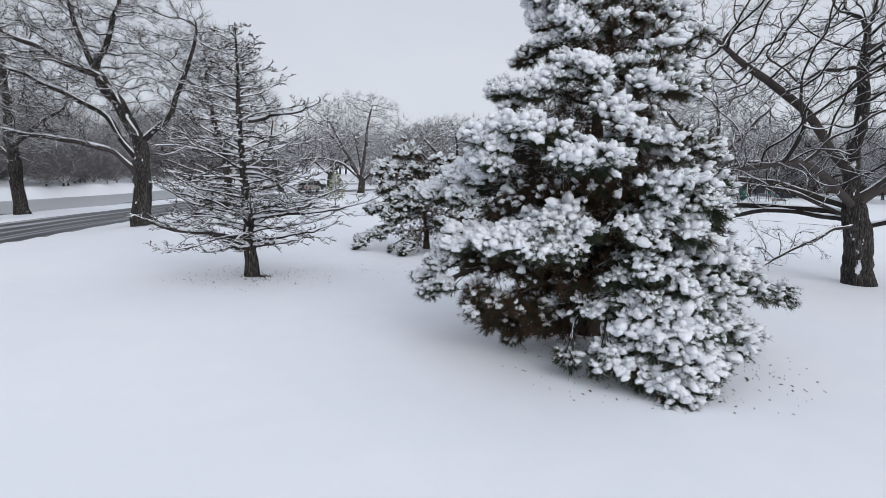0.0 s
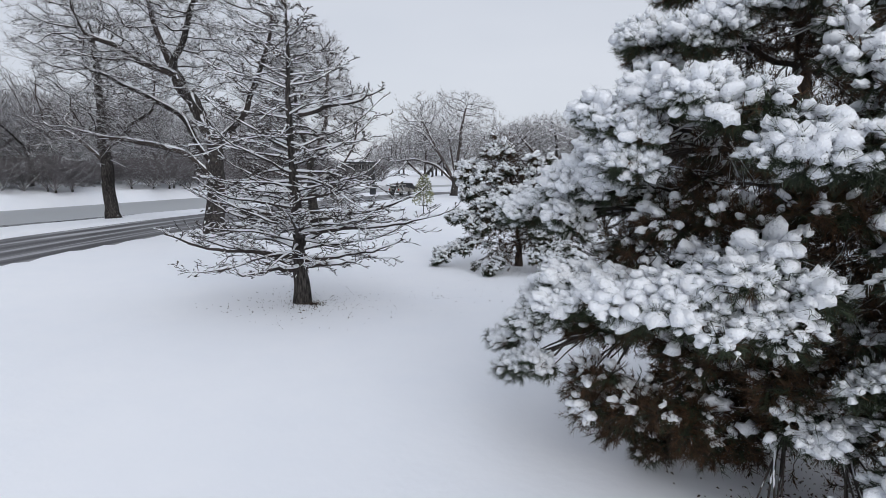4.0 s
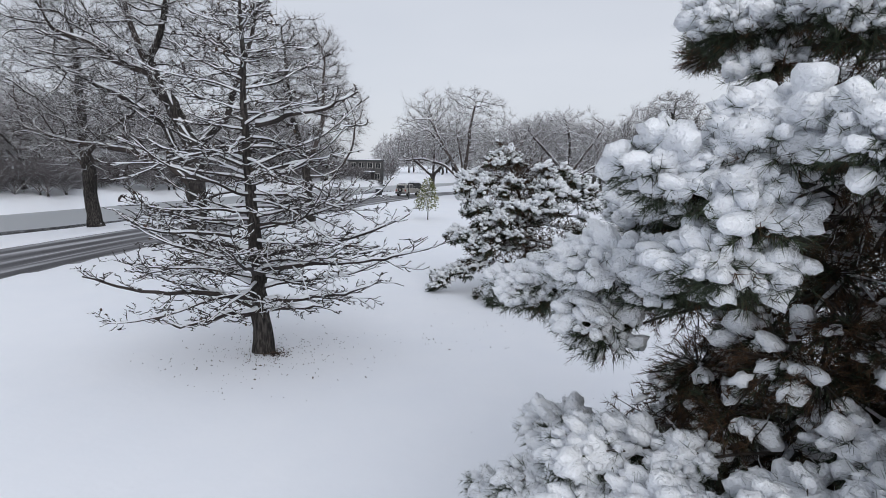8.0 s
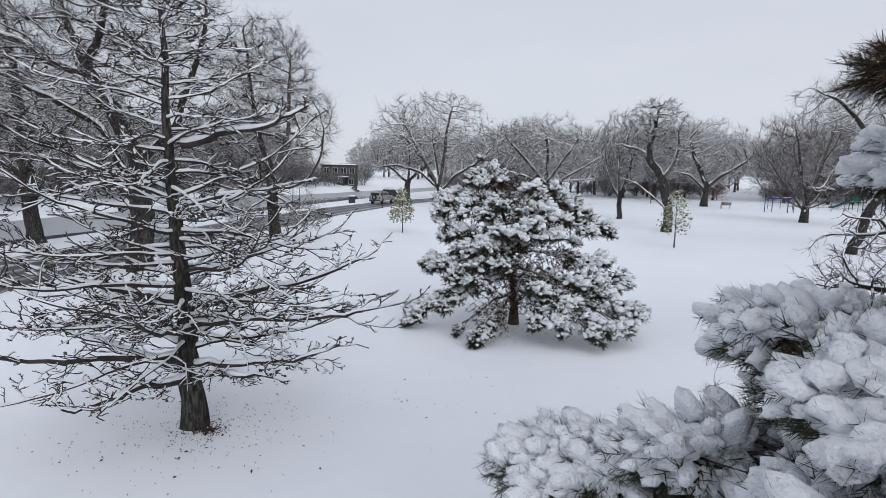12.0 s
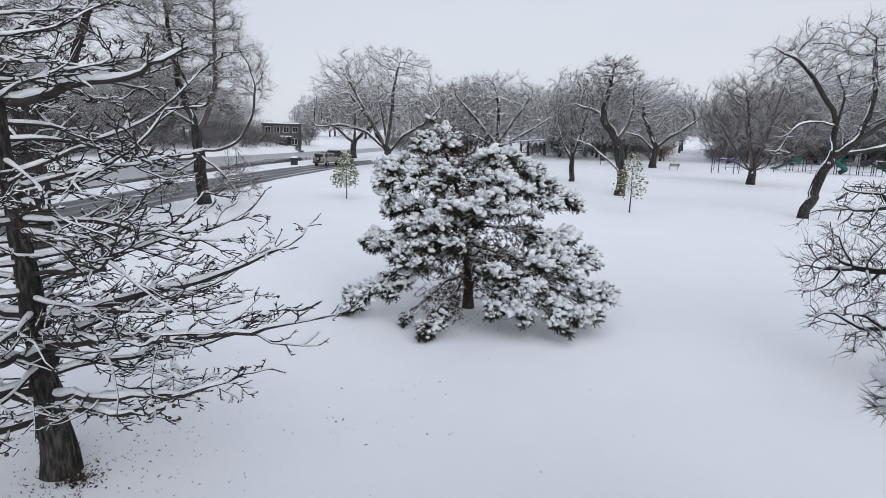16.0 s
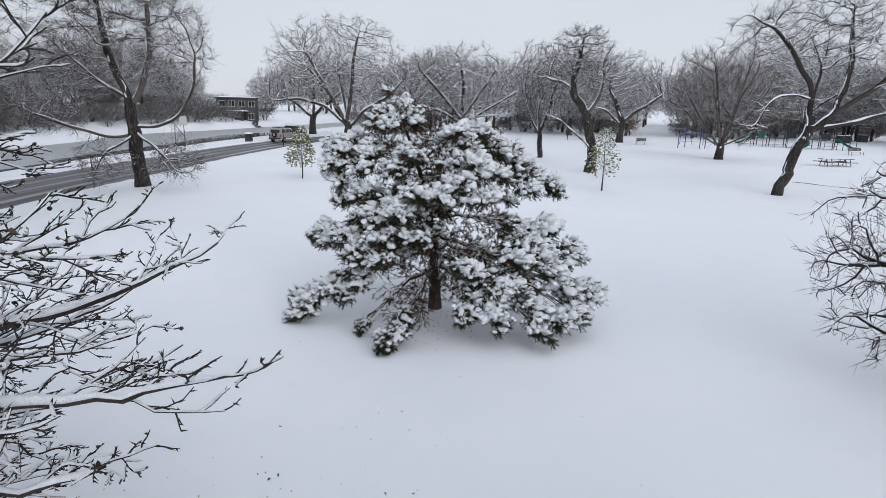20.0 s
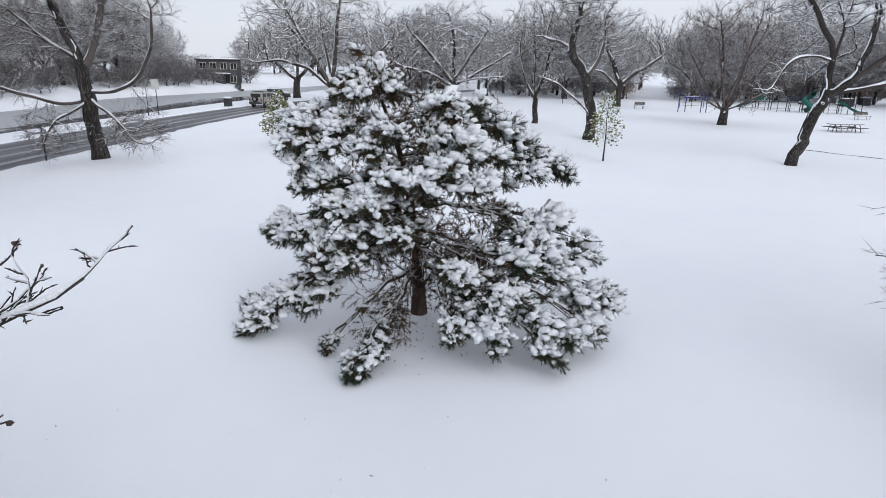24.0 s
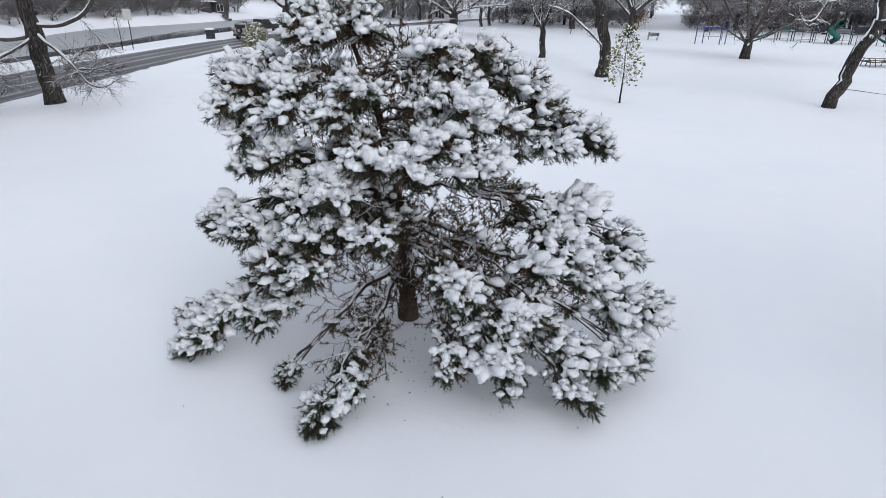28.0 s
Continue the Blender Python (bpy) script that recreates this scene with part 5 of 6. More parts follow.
# ---- far trees ----
def far_trees():
    kinds = []
    for k, (h, r, spread) in enumerate([(15, 0.27, 7.5), (16, 0.28, 6.5), (13, 0.24, 6.5), (17, 0.3, 8.0)]):
        kinds.append(branching_tree("far_tree", (0, 0, 0), [(0, 0, 0), (0.1, 0, h * 0.15), (0.2 - 0.3 * (k % 2), 0, h * 0.3), (0, 0.2, h * 0.5)], r,
                                    [[(0, 0, h * 0.18), (-spread * 0.3, 0, h * 0.38), (-spread * 0.7, 0.4, h * 0.5)], [(0.1, 0, h * 0.2), (spread * 0.3, 0.5, h * 0.4), (spread * 0.66, 0, h * 0.56)], [(0, 0, h * 0.22), (0.4, -spread * 0.4, h * 0.42), (0, -spread * 0.7, h * 0.5)]],
                                    [(0, 0, h * 0.62, spread, spread, h * 0.38), (0.6, 0, h * 0.4, spread * 0.9, spread * 0.9, h * 0.18)],
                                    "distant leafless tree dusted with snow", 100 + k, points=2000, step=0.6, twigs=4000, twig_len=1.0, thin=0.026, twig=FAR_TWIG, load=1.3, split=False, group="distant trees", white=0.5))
    shrub = bare_tree("riverbank_shrub", (0, 0, 0), [(0, 0, 0), (0, 0, 0.3), (0.1, 0, 0.6)], 0.09,
                      dict(n=16, lo=0.1, hi=0.95, angle=(10, 62), at=[0, 1], length=[3.4, 3.0], lift=0.02, wobble=0.12, thick=0.6, points=6), [(8, 0.5, (20, 50), 4, 0.14, 0.03, 0.15), (6, 0.5, (25, 55), 3, 0.15, 0.02, 0.15), (4, 0.5, (25, 60), 2, 0.1, 0.02, 0.2)],
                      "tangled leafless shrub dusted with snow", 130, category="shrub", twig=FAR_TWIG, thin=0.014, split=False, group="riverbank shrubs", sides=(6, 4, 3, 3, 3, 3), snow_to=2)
    rng = np.random.default_rng(77)
    spots = []
    for i in range(64):
        spots.append((-14 + i * 1.5 + rng.normal(0, 2.5), 122 + abs(rng.normal(0, 22)), 0.0, 1.0))
    for i in range(90):
        spots.append((-110 + i * 3.6 + rng.normal(0, 3), 185 + rng.uniform(-15, 60), 0.0, 1.15))
    for i in range(40):
        spots.append((52 + i * 2.6 + rng.normal(0, 3), 158 + rng.uniform(-10, 50), 0.0, 1.0))
    for i in range(30):
        spots.append((75 + rng.uniform(0, 50), 20 + i * 3.6, 0.0, 1.0))
    for i in range(80):
        y = -30 + i * 2.25
        spots.append((float(river_x(y)) - float(river_half(y)) - 4.5 - abs(rng.normal(0, 16)), y + rng.normal(0, 1.5), 1.5, 0.85))
    for i in range(26):
        spots.append((-30 + i * 0.9 + rng.normal(0, 2), 152 + rng.uniform(0, 50), 0.0, 1.0))
    for x, y in ((-66, 150), (-68, 136), (-70, 144), (-38, 160), (-41, 168), (-35, 174)):
        spots.append((x, y, 1.0, 0.8))
    alley = lambda x, y: abs(x - (23 + (y - 95) * 0.37)) < 4.5 and 60 < y < 330
    used = set()

    def place(ob, key, x, y, z, s):
        m = pose(x, y, z - 0.1, 0, 0, rng.uniform(0, 360))
        if key in used:
            ob = copy_thing(ob, m)
        used.add(key)
        ob.matrix_basis = m
        ob.scale = (s, s, s)

    for x, y, z, s in spots:
        if alley(x, y) or abs(x - float(road_x(y))) < 8 or abs(x - float(river_x(y))) < float(river_half(y)) + 1.5 or (abs(x + 57) < 8 and abs(y - 143) < 6):
            continue
        if y > 125 and abs(x + 0.44 * (y - 12)) < 0.055 * y:
            s *= 0.42
        k = int(rng.integers(4))
        place(kinds[k], k, x, y, z, s * rng.uniform(0.8, 1.15))
    for i in range(110):
        x, y = -32 + i * 1.05 + rng.normal(0, 3), 132 + abs(rng.normal(0, 18))
        if not alley(x, y) and abs(x - float(road_x(y))) > 7 and x > float(river_x(y)) + float(river_half(y)) + 3:
            place(shrub, "shrub", x, y, 0.0, rng.uniform(0.7, 1.5))
    for i in range(190):
        y = -20 + i * 0.9
        x = float(river_x(y)) - float(river_half(y)) - 1.2 - rng.uniform(0, 9)
        if not (abs(x + 57) < 8 and abs(y - 143) < 6):
            place(shrub, "shrub", x, y + rng.normal(0, 1), 0.9, rng.uniform(0.5, 1.35))


far_trees()
# ---- things ----
WHITE_PAINT = shader("pale_car_paint", [(0.27, 0.265, 0.245), (0.36, 0.35, 0.33)], 3, 0.35, 0.0, spec=0.5, coarse=0.8)
DARK_PAINT = shader("dark_car_paint", [(0.03, 0.032, 0.036), (0.06, 0.062, 0.066)], 3, 0.35, 0.0, spec=0.5, coarse=0.8)
RUBBER = shader("tyre_rubber", [(0.012, 0.012, 0.012), (0.03, 0.03, 0.03)], 20, 0.85, 0.2)
CHROME = shader("worn_rim_metal", [(0.35, 0.35, 0.36), (0.5, 0.5, 0.51)], 12, 0.35, 0.0, metal=0.8)
GLASS = shader("dark_window_glass", [(0.012, 0.014, 0.017), (0.025, 0.028, 0.033)], 2, 0.08, 0.0, spec=0.6)
RED_LENS = shader("red_lamp_lens", [(0.25, 0.015, 0.012), (0.35, 0.025, 0.02)], 8, 0.25, 0.0)
BLUE_STEEL = shader("blue_enamel", [(0.015, 0.025, 0.16), (0.03, 0.045, 0.24)], 10, 0.45, 0.1)
GREEN_PLASTIC = shader("green_plastic", [(0.01, 0.08, 0.065), (0.016, 0.13, 0.1)], 5, 0.4, 0.1)
DARK_STEEL = shader("dark_painted_steel", [(0.02, 0.022, 0.028), (0.05, 0.052, 0.06)], 12, 0.55, 0.1)
GREY_WOOD = shader("weathered_planks", [(0.07, 0.062, 0.058), (0.16, 0.145, 0.135)], 9, 0.85, 0.4, stretch=(0.2, 1, 1))
CONCRETE = shader("stained_concrete", [(0.04, 0.04, 0.043), (0.1, 0.098, 0.1)], 3, 0.9, 0.3)
BRICK = shader("dull_brick_wall", [(0.07, 0.05, 0.045), (0.14, 0.1, 0.09)], 5, 0.9, 0.3)
SIGN_PAINT = shader("faded_sign_board", [(0.42, 0.42, 0.4), (0.55, 0.55, 0.53)], 6, 0.6, 0.0)


def box(bm, cx, cy, cz, sx, sy, sz, bevel=0.0):
    got = bmesh.ops.create_cube(bm, size=1.0, matrix=Matrix.Translation((cx, cy, cz)) @ Matrix.Diagonal((sx, sy, sz, 1)))
    if bevel:
        es = {e for v in got["verts"] for e in v.link_edges}
        bmesh.ops.bevel(bm, geom=list(es), offset=bevel, segments=2, affect="EDGES")
    return bm


def block(name, parent, material, cx, cy, cz, sx, sy, sz, bevel=0.01, label=""):
    return part(name, box(bmesh.new(), cx, cy, cz, sx, sy, sz, bevel), material, parent, label)


def rod(name, parent, material, pts, r, sides=8, label=""):
    line = np.array(pts, float)
    v, f = tubes(line[None], np.full((1, len(line)), r), sides)
    n = len(v)
    caps = [np.arange(sides)[::-1][None], np.arange(n - sides, n)[None]]
    return put(name, mesh_of(name, v, [f] + caps, material), parent, label)


def profile(name, parent, material, pts, half, label="", bevel=0.03):
    """A side outline (y, z) drawn out across x to both sides, edges rounded."""
    bm = bmesh.new()
    a = [bm.verts.new((-half, y, z)) for y, z in pts]
    b = [bm.verts.new((half, y, z)) for y, z in pts]
    bm.faces.new(a)
    bm.faces.new(b[::-1])
    for i in range(len(pts)):
        j = (i + 1) % len(pts)
        bm.faces.new((a[j], a[i], b[i], b[j]))
    bmesh.ops.recalc_face_normals(bm, faces=bm.faces)
    bmesh.ops.bevel(bm, geom=list(bm.edges), offset=bevel, segments=2, affect="EDGES")
    return part(name, bm, material, parent, label)


def wheel(car, x, y, z, r, w, axis="x", name="wheel"):
    hub = new(name)
    hub.parent = car
    hub.matrix_basis = pose(x, y, z, 0, 90 if axis == "x" else 0, 0) if axis == "x" else pose(x, y, z, 90, 0, 0)
    for nm, r1, w1, mt in (("tyre", r, w, RUBBER), ("rim", r * 0.58, w + 0.02, CHROME)):
        bm = bmesh.new()
        bmesh.ops.create_cone(bm, cap_ends=True, segments=20, radius1=r1, radius2=r1, depth=w1)
        rim = [e for e in bm.edges if e.calc_face_angle(0) > 1]
        bmesh.ops.bevel(bm, geom=rim, offset=r1 * 0.12, segments=2, affect="EDGES")
        part(nm, bm, mt, hub)


def snow_cap(parent, cx, cy, cz, sx, sy, sz, seed=1):
    """A soft slab of snow with a rounded rim on a flat top."""
    n, m = 10, 10
    rng = np.random.default_rng(seed)
    u, v = np.meshgrid(np.linspace(-1, 1, n), np.linspace(-1, 1, m), indexing="ij")
    h = (1 - u ** 12) * (1 - v ** 12) * (0.85 + 0.15 * rng.random(u.shape))
    pts = np.stack([cx + u * sx / 2, cy + v * sy / 2, cz + h * sz], -1)
    i = (np.arange(n - 1)[:, None] * m + np.arange(m - 1)[None]).ravel()
    return put("snow", mesh_of("snow", pts.reshape(-1, 3), np.stack([i, i + m, i + m + 1, i + 1], 1), SNOW), parent, "layer of fresh snow")


def off_roader():
    car = thing("off_road_car", -26.1, 86.2, -0.08, "beige boxy off-road car with spare wheel on the road", "car", turn=-12)
    profile("body", car, WHITE_PAINT, [(-2.2, 0.5), (-2.25, 1.12), (-2.2, 1.2), (0.75, 1.2), (2.15, 1.08), (2.28, 0.95), (2.3, 0.5)], 0.93, bevel=0.05)
    profile("cabin", car, WHITE_PAINT, [(-2.2, 1.18), (-2.05, 1.8), (0.2, 1.82), (0.75, 1.2)], 0.84, bevel=0.05)
    block("rear_window", car, GLASS, 0, -2.14, 1.47, 1.3, 0.06, 0.42, 0.02)
    for x in (-0.845, 0.845):
        for y, w in ((-1.5, 0.75), (-0.5, 0.85), (0.3, 0.4)):
            block("side_window", car, GLASS, x, y, 1.5, 0.03, w, 0.4, 0.01)
        block("tail_lamp", car, RED_LENS, x * 0.95, -2.26, 0.95, 0.16, 0.05, 0.28, 0.01)
        block("door_mirror", car, DARK_PAINT, x * 1.2, 0.6, 1.28, 0.18, 0.1, 0.18, 0.02)
    block("windscreen", car, GLASS, 0, 0.52, 1.5, 1.45, 0.03, 0.42, 0.01)
    block("rear_bumper", car, DARK_PAINT, 0, -2.32, 0.55, 1.75, 0.18, 0.24, 0.04)
    block("front_bumper", car, DARK_PAINT, 0, 2.33, 0.55, 1.75, 0.18, 0.26, 0.04)
    for x in (-0.82, 0.82):
        for y in (-1.4, 1.4):
            wheel(car, x, y, 0.4, 0.4, 0.26)
    wheel(car, 0, -2.36, 1.05, 0.37, 0.22, "y", "spare_wheel")
    for x in (-0.6, 0.6):
        rod("rack_rail", car, DARK_STEEL, [(x, -1.9, 1.93), (x, 0.1, 1.93)], 0.02)
    for y in (-1.8, -1.2, -0.6, 0.0):
        rod("rack_bar", car, DARK_STEEL, [(-0.62, y, 1.9), (0.62, y, 1.9)], 0.015)
    snow_cap(car, 0, 1.5, 1.14, 1.5, 1.1, 0.05, 3)


def parked_pickup():
    car = thing("parked_pickup", -28.4, 97.0, 0.0, "dark parked pickup truck with a snow-covered cab and bonnet", "car", turn=-24)
    profile("body", car, DARK_PAINT, [(-2.7, 0.45), (-2.7, 1.0), (-0.6, 1.05), (1.2, 1.08), (2.5, 1.0), (2.6, 0.45)], 0.95, bevel=0.05)
    profile("cabin", car, DARK_PAINT, [(-0.7, 1.04), (-0.55, 1.65), (0.7, 1.68), (1.35, 1.06)], 0.82, bevel=0.05)
    for x in (-0.83, 0.83):
        for y in (-0.2, 0.5):
            block("side_window", car, GLASS, x, y, 1.38, 0.03, 0.6, 0.38, 0.01)
        for y in (-1.7, 1.6):
            wheel(car, x, y, 0.36, 0.36, 0.24)
    block("rear_window", car, GLASS, 0, -0.66, 1.4, 1.3, 0.04, 0.36, 0.01)
    snow_cap(car, 0, 0.05, 1.67, 1.6, 1.3, 0.3, 4)
    snow_cap(car, 0, 1.9, 1.04, 1.7, 1.2, 0.25, 5)
    snow_cap(car, 0, -1.65, 1.02, 1.7, 2.0, 0.3, 6)


def leafy_sapling(x, y, h, label, seed, leaves, spread):
    rng = np.random.default_rng(seed)
    t = bare_tree("sapling", on(x, y), [(0, 0, 0), (0.03, 0, h * 0.3), (-0.02, 0.02, h * 0.65), (0.02, 0, h)], 0.05,
                  dict(n=20, lo=0.24, hi=0.97, angle=(45, 80), at=[0, 0.3, 0.7, 1], length=[spread, spread, spread * 0.6, 0.25], lift=0.05, wobble=0.12, thick=0.5, points=6), [(5, 0.5, (30, 60), 4, 0.15, 0.03, 0.2), (3, 0.5, (30, 60), 2, 0.15, 0.03, 0.2)],
                  label, seed, twig=TWIG, thin=0.006, split=False, snow_to=2, snow_load=1.2, sides=(6, 4, 3, 3, 3, 3))
    n = leaves
    a = rng.uniform(0, 6.28, n)
    z = h * rng.beta(1.6, 1.7, n) * 0.78 + h * 0.22
    r = np.interp(z / h, [0.2, 0.4, 0.75, 1], [spread * 0.6, spread, spread * 0.6, 0.15]) * rng.uniform(0.25, 1.05, n)
    c = np.stack([r * np.cos(a) - spread * 0.12 * (z < h * 0.5), r * np.sin(a), z], 1)
    d = unit(np.stack([np.cos(a), np.sin(a), rng.normal(-0.3, 0.4, n)], 1))
    s = unit(np.cross(d, rng.normal(0, 1, (n, 3))))
    ln, w = rng.uniform(0.12, 0.22, (n, 1)), rng.uniform(0.04, 0.07, (n, 1))
    v = np.stack([c, c + d * ln * 0.5 + s * w, c + d * ln, c + d * ln * 0.5 - s * w], 1).reshape(-1, 3)
    put("leaves", mesh_of("leaves", v, np.arange(n * 4).reshape(-1, 4), LEAF, False), t, "yellow-green leaves left on the twigs")
    k = rng.random(n) < 0.3
    put("snow", mesh_of("snow", *lumps(rng, c[k] + d[k] * 0.05 + np.array([0, 0, 0.02]), d[k], rng.uniform(0.03, 0.07, k.sum()), 0.6, BALL0), SNOW), t, "small clumps of snow")


def rusty_bush():
    rng = np.random.default_rng(8)
    t = bare_tree("leafy_bush", on(31.0, 128.0), [(0, 0, 0), (0, 0, 1.2), (0, 0, 3.2)], 0.08,
                  dict(n=16, lo=0.1, hi=0.95, angle=(30, 75), at=[0, 1], length=[2.2, 1.2], lift=0.03, wobble=0.14, thick=0.5, points=6), [(6, 0.5, (30, 60), 4, 0.15, 0.03, 0.2)],
                  "small bush keeping rusty brown leaves", 150, category="bush", twig=TWIG_WARM, thin=0.012, split=False, snow_to=2)
    n = 1300
    c = rng.normal(0, 1, (n, 3)) * np.array([1.1, 1.1, 0.75]) + np.array([0, 0, 1.9])
    d, s = unit(rng.normal(0, 1, (n, 3))), unit(rng.normal(0, 1, (n, 3)))
    v = np.stack([c, c + d * 0.1 + s * 0.05, c + d * 0.18, c + d * 0.1 - s * 0.05], 1).reshape(-1, 3)
    put("leaves", mesh_of("leaves", v, np.arange(n * 4).reshape(-1, 4), RUST, False), t, "rusty brown dry leaves")


def picnic_table():
    t = thing("picnic_table", *on(37.1, 70.0), "long grey picnic table with bench seats dusted with snow", "picnic table", turn=6)
    for i in range(4):
        block("top_board", t, GREY_WOOD, 0, -0.33 + i * 0.22, 0.76, 3.3, 0.2, 0.05, 0.008)
    for y in (-0.85, 0.85):
        for k in (-0.11, 0.11):
            block("seat_board", t, GREY_WOOD, 0, y + k, 0.45, 3.4, 0.2, 0.045, 0.008)
    for x in (-1.25, -0.75, 0.75, 1.25):
        for y in (-1, 1):
            rod("leg", t, DARK_STEEL, [(x, y * 0.62, -0.1), (x, y * 0.5, 0.43), (x, y * 0.3, 0.73)], 0.035)
        rod("seat_bar", t, DARK_STEEL, [(x, -0.95, 0.42), (x, 0.95, 0.42)], 0.03)
    snow_cap(t, 0, 0, 0.78, 3.2, 0.8, 0.07, 7)


def bench(x, y, turn, width, label):
    t = thing("park_bench", *on(x, y), label, "bench", turn=turn)
    for i in range(3):
        block("seat_slat", t, GREY_WOOD, 0, -0.18 + i * 0.17, 0.45, width, 0.14, 0.04, 0.008)
    for i in range(3):
        block("back_slat", t, GREY_WOOD, 0, 0.27 + i * 0.05, 0.6 + i * 0.14, width, 0.04, 0.12, 0.008)
    for sx in (-1, 1):
        x0 = sx * (width / 2 - 0.15)
        rod("leg", t, DARK_STEEL, [(x0, -0.2, -0.1), (x0, -0.2, 0.43)], 0.03)
        rod("leg", t, DARK_STEEL, [(x0, 0.2, -0.1), (x0, 0.24, 0.43), (x0, 0.42, 0.98)], 0.03)
    snow_cap(t, 0, -0.02, 0.47, width, 0.45, 0.08, 9)


def blue_bars():
    t = thing("climbing_bars", *on(30.9, 93.6), "blue steel climbing frame with tall posts and a low beam", "play equipment", turn=-12)
    for x, y in ((-1.8, -0.2), (-0.75, 0.9), (1.0, -0.9), (1.85, 0.1)):
        rod("post", t, BLUE_STEEL, [(x, y, -0.1), (x, y, 3.0)], 0.06, 10)
    block("beam", t, BLUE_STEEL, 0.25, 0.0, 2.0, 2.7, 0.14, 0.24, 0.02)
    rod("cross_bar", t, BLUE_STEEL, [(-1.8, -0.2, 1.9), (1.0, -0.9, 1.95)], 0.035)
    rod("cross_bar", t, BLUE_STEEL, [(-0.75, 0.9, 1.9), (1.85, 0.1, 1.95)], 0.035)
    snow_cap(t, 0.25, 0, 2.12, 2.7, 0.16, 0.06, 10)


def playground():
    t = thing("playground_set", *on(49.0, 101.5), "play structure with dark posts, decks and green slides in the snow", "play equipment", turn=-38)
    for cx, cy in ((-4.2, 0), (0, 0), (4.6, 0.4)):
        for dx in (-0.9, 0.9):
            for dy in (-0.9, 0.9):
                rod("post", t, DARK_STEEL, [(cx + dx, cy + dy, -0.1), (cx + dx, cy + dy, 2.9)], 0.06)
        block("deck", t, DARK_STEEL, cx, cy, 1.35, 1.8, 1.8, 0.08)
        snow_cap(t, cx, cy, 1.39, 1.75, 1.75, 0.12, 11)
        for dy in (-0.9, 0.9):
            for k in range(6):
                rod("baluster", t, DARK_STEEL, [(cx - 0.75 + k * 0.3, cy + dy, 1.4), (cx - 0.75 + k * 0.3, cy + dy, 2.2)], 0.018, 6)
            rod("hand_rail", t, DARK_STEEL, [(cx - 0.9, cy + dy, 2.22), (cx + 0.9, cy + dy, 2.22)], 0.03)
    for cx in (-2.1, 2.3):
        block("bridge", t, DARK_STEEL, cx, 0.1, 1.33, 2.6, 0.9, 0.07)
        for dy in (-0.4, 0.55):
            rod("hand_rail", t, DARK_STEEL, [(cx - 1.2, dy, 2.1), (cx, dy, 1.95), (cx + 1.2, dy, 2.1)], 0.03)
    # spiral slide
    n = 34
    a = np.linspace(0, 1.35 * 2 * math.pi, n)
    z = np.linspace(2.7, 0.25, n)
    line = np.stack([1.9 + 0.5 * np.cos(a), -1.6 + 0.5 * np.sin(a), z], 1)
    put("spiral_slide", mesh_of("spiral_slide", *tubes(line[None], np.full((1, n), 0.34), 12), GREEN_PLASTIC), t, "glossy green spiral tube slide")
    rod("slide_pole", t, DARK_STEEL, [(1.9, -1.6, -0.1), (1.9, -1.6, 3.2)], 0.06)
    for sx, cx in ((-1, -5.2), (1, 5.6)):
        pts = np.array([(cx, 0.2, 1.4), (cx + sx * 0.5, 0.2, 1.35), (cx + sx * 1.6, 0.2, 0.6), (cx + sx * 2.4, 0.2, 0.25), (cx + sx * 2.9, 0.2, 0.22)])
        bm = bmesh.new()
        rows = []
        for p in pts:
            rows.append([bm.verts.new((p[0], p[1] + dy, p[2] + dz)) for dy, dz in ((-0.3, 0.25), (-0.27, 0.02), (0.27, 0.02), (0.3, 0.25), (0.33, 0.25), (0.31, -0.04), (-0.31, -0.04), (-0.33, 0.25))])
        for r0, r1 in zip(rows[:-1], rows[1:]):
            for i in range(8):
                bm.faces.new((r0[i], r0[(i + 1) % 8], r1[(i + 1) % 8], r1[i]))
        bmesh.ops.recalc_face_normals(bm, faces=bm.faces)
        part("slide", bm, GREEN_PLASTIC, t, "green plastic slide")
    for k in range(5):
        rod("climbing_rung", t, DARK_STEEL, [(-7.2 + k * 0.45, -1.2, 0.3 + k * 0.25), (-7.2 + k * 0.45, 0.6, 0.3 + k * 0.25)], 0.03, 6)
    for y in (-1.2, 0.6):
        rod("climbing_rail", t, DARK_STEEL, [(-7.5, y, -0.1), (-5.1, y, 1.45)], 0.04, 6)
    for x in (6.8, 7.6, 8.4):
        rod("post", t, DARK_STEEL, [(x, -0.4, -0.1), (x, -0.4, 2.4)], 0.05)
    block("play_panel", t, DARK_STEEL, 0.0, -0.95, 1.85, 1.3, 0.06, 0.8)
    block("play_panel", t, GREEN_PLASTIC, -4.2, -0.95, 1.85, 1.2, 0.06, 0.8)
    block("play_panel", t, DARK_STEEL, 4.6, -0.55, 1.85, 1.2, 0.06, 0.8)
    f = thing("playground_fence", *on(40.0, 100.5), "low dark steel fence beside the playground", "fence", turn=-10)
    for i in range(14):
        rod("post", f, DARK_STEEL, [(i * 1.7 - 8, 0, -0.1), (i * 1.7 - 8, 0, 1.5)], 0.04)
    for z in (0.5, 1.4):
        rod("rail", f, DARK_STEEL, [(-8, 0, z), (14.1, 0, z)], 0.02)


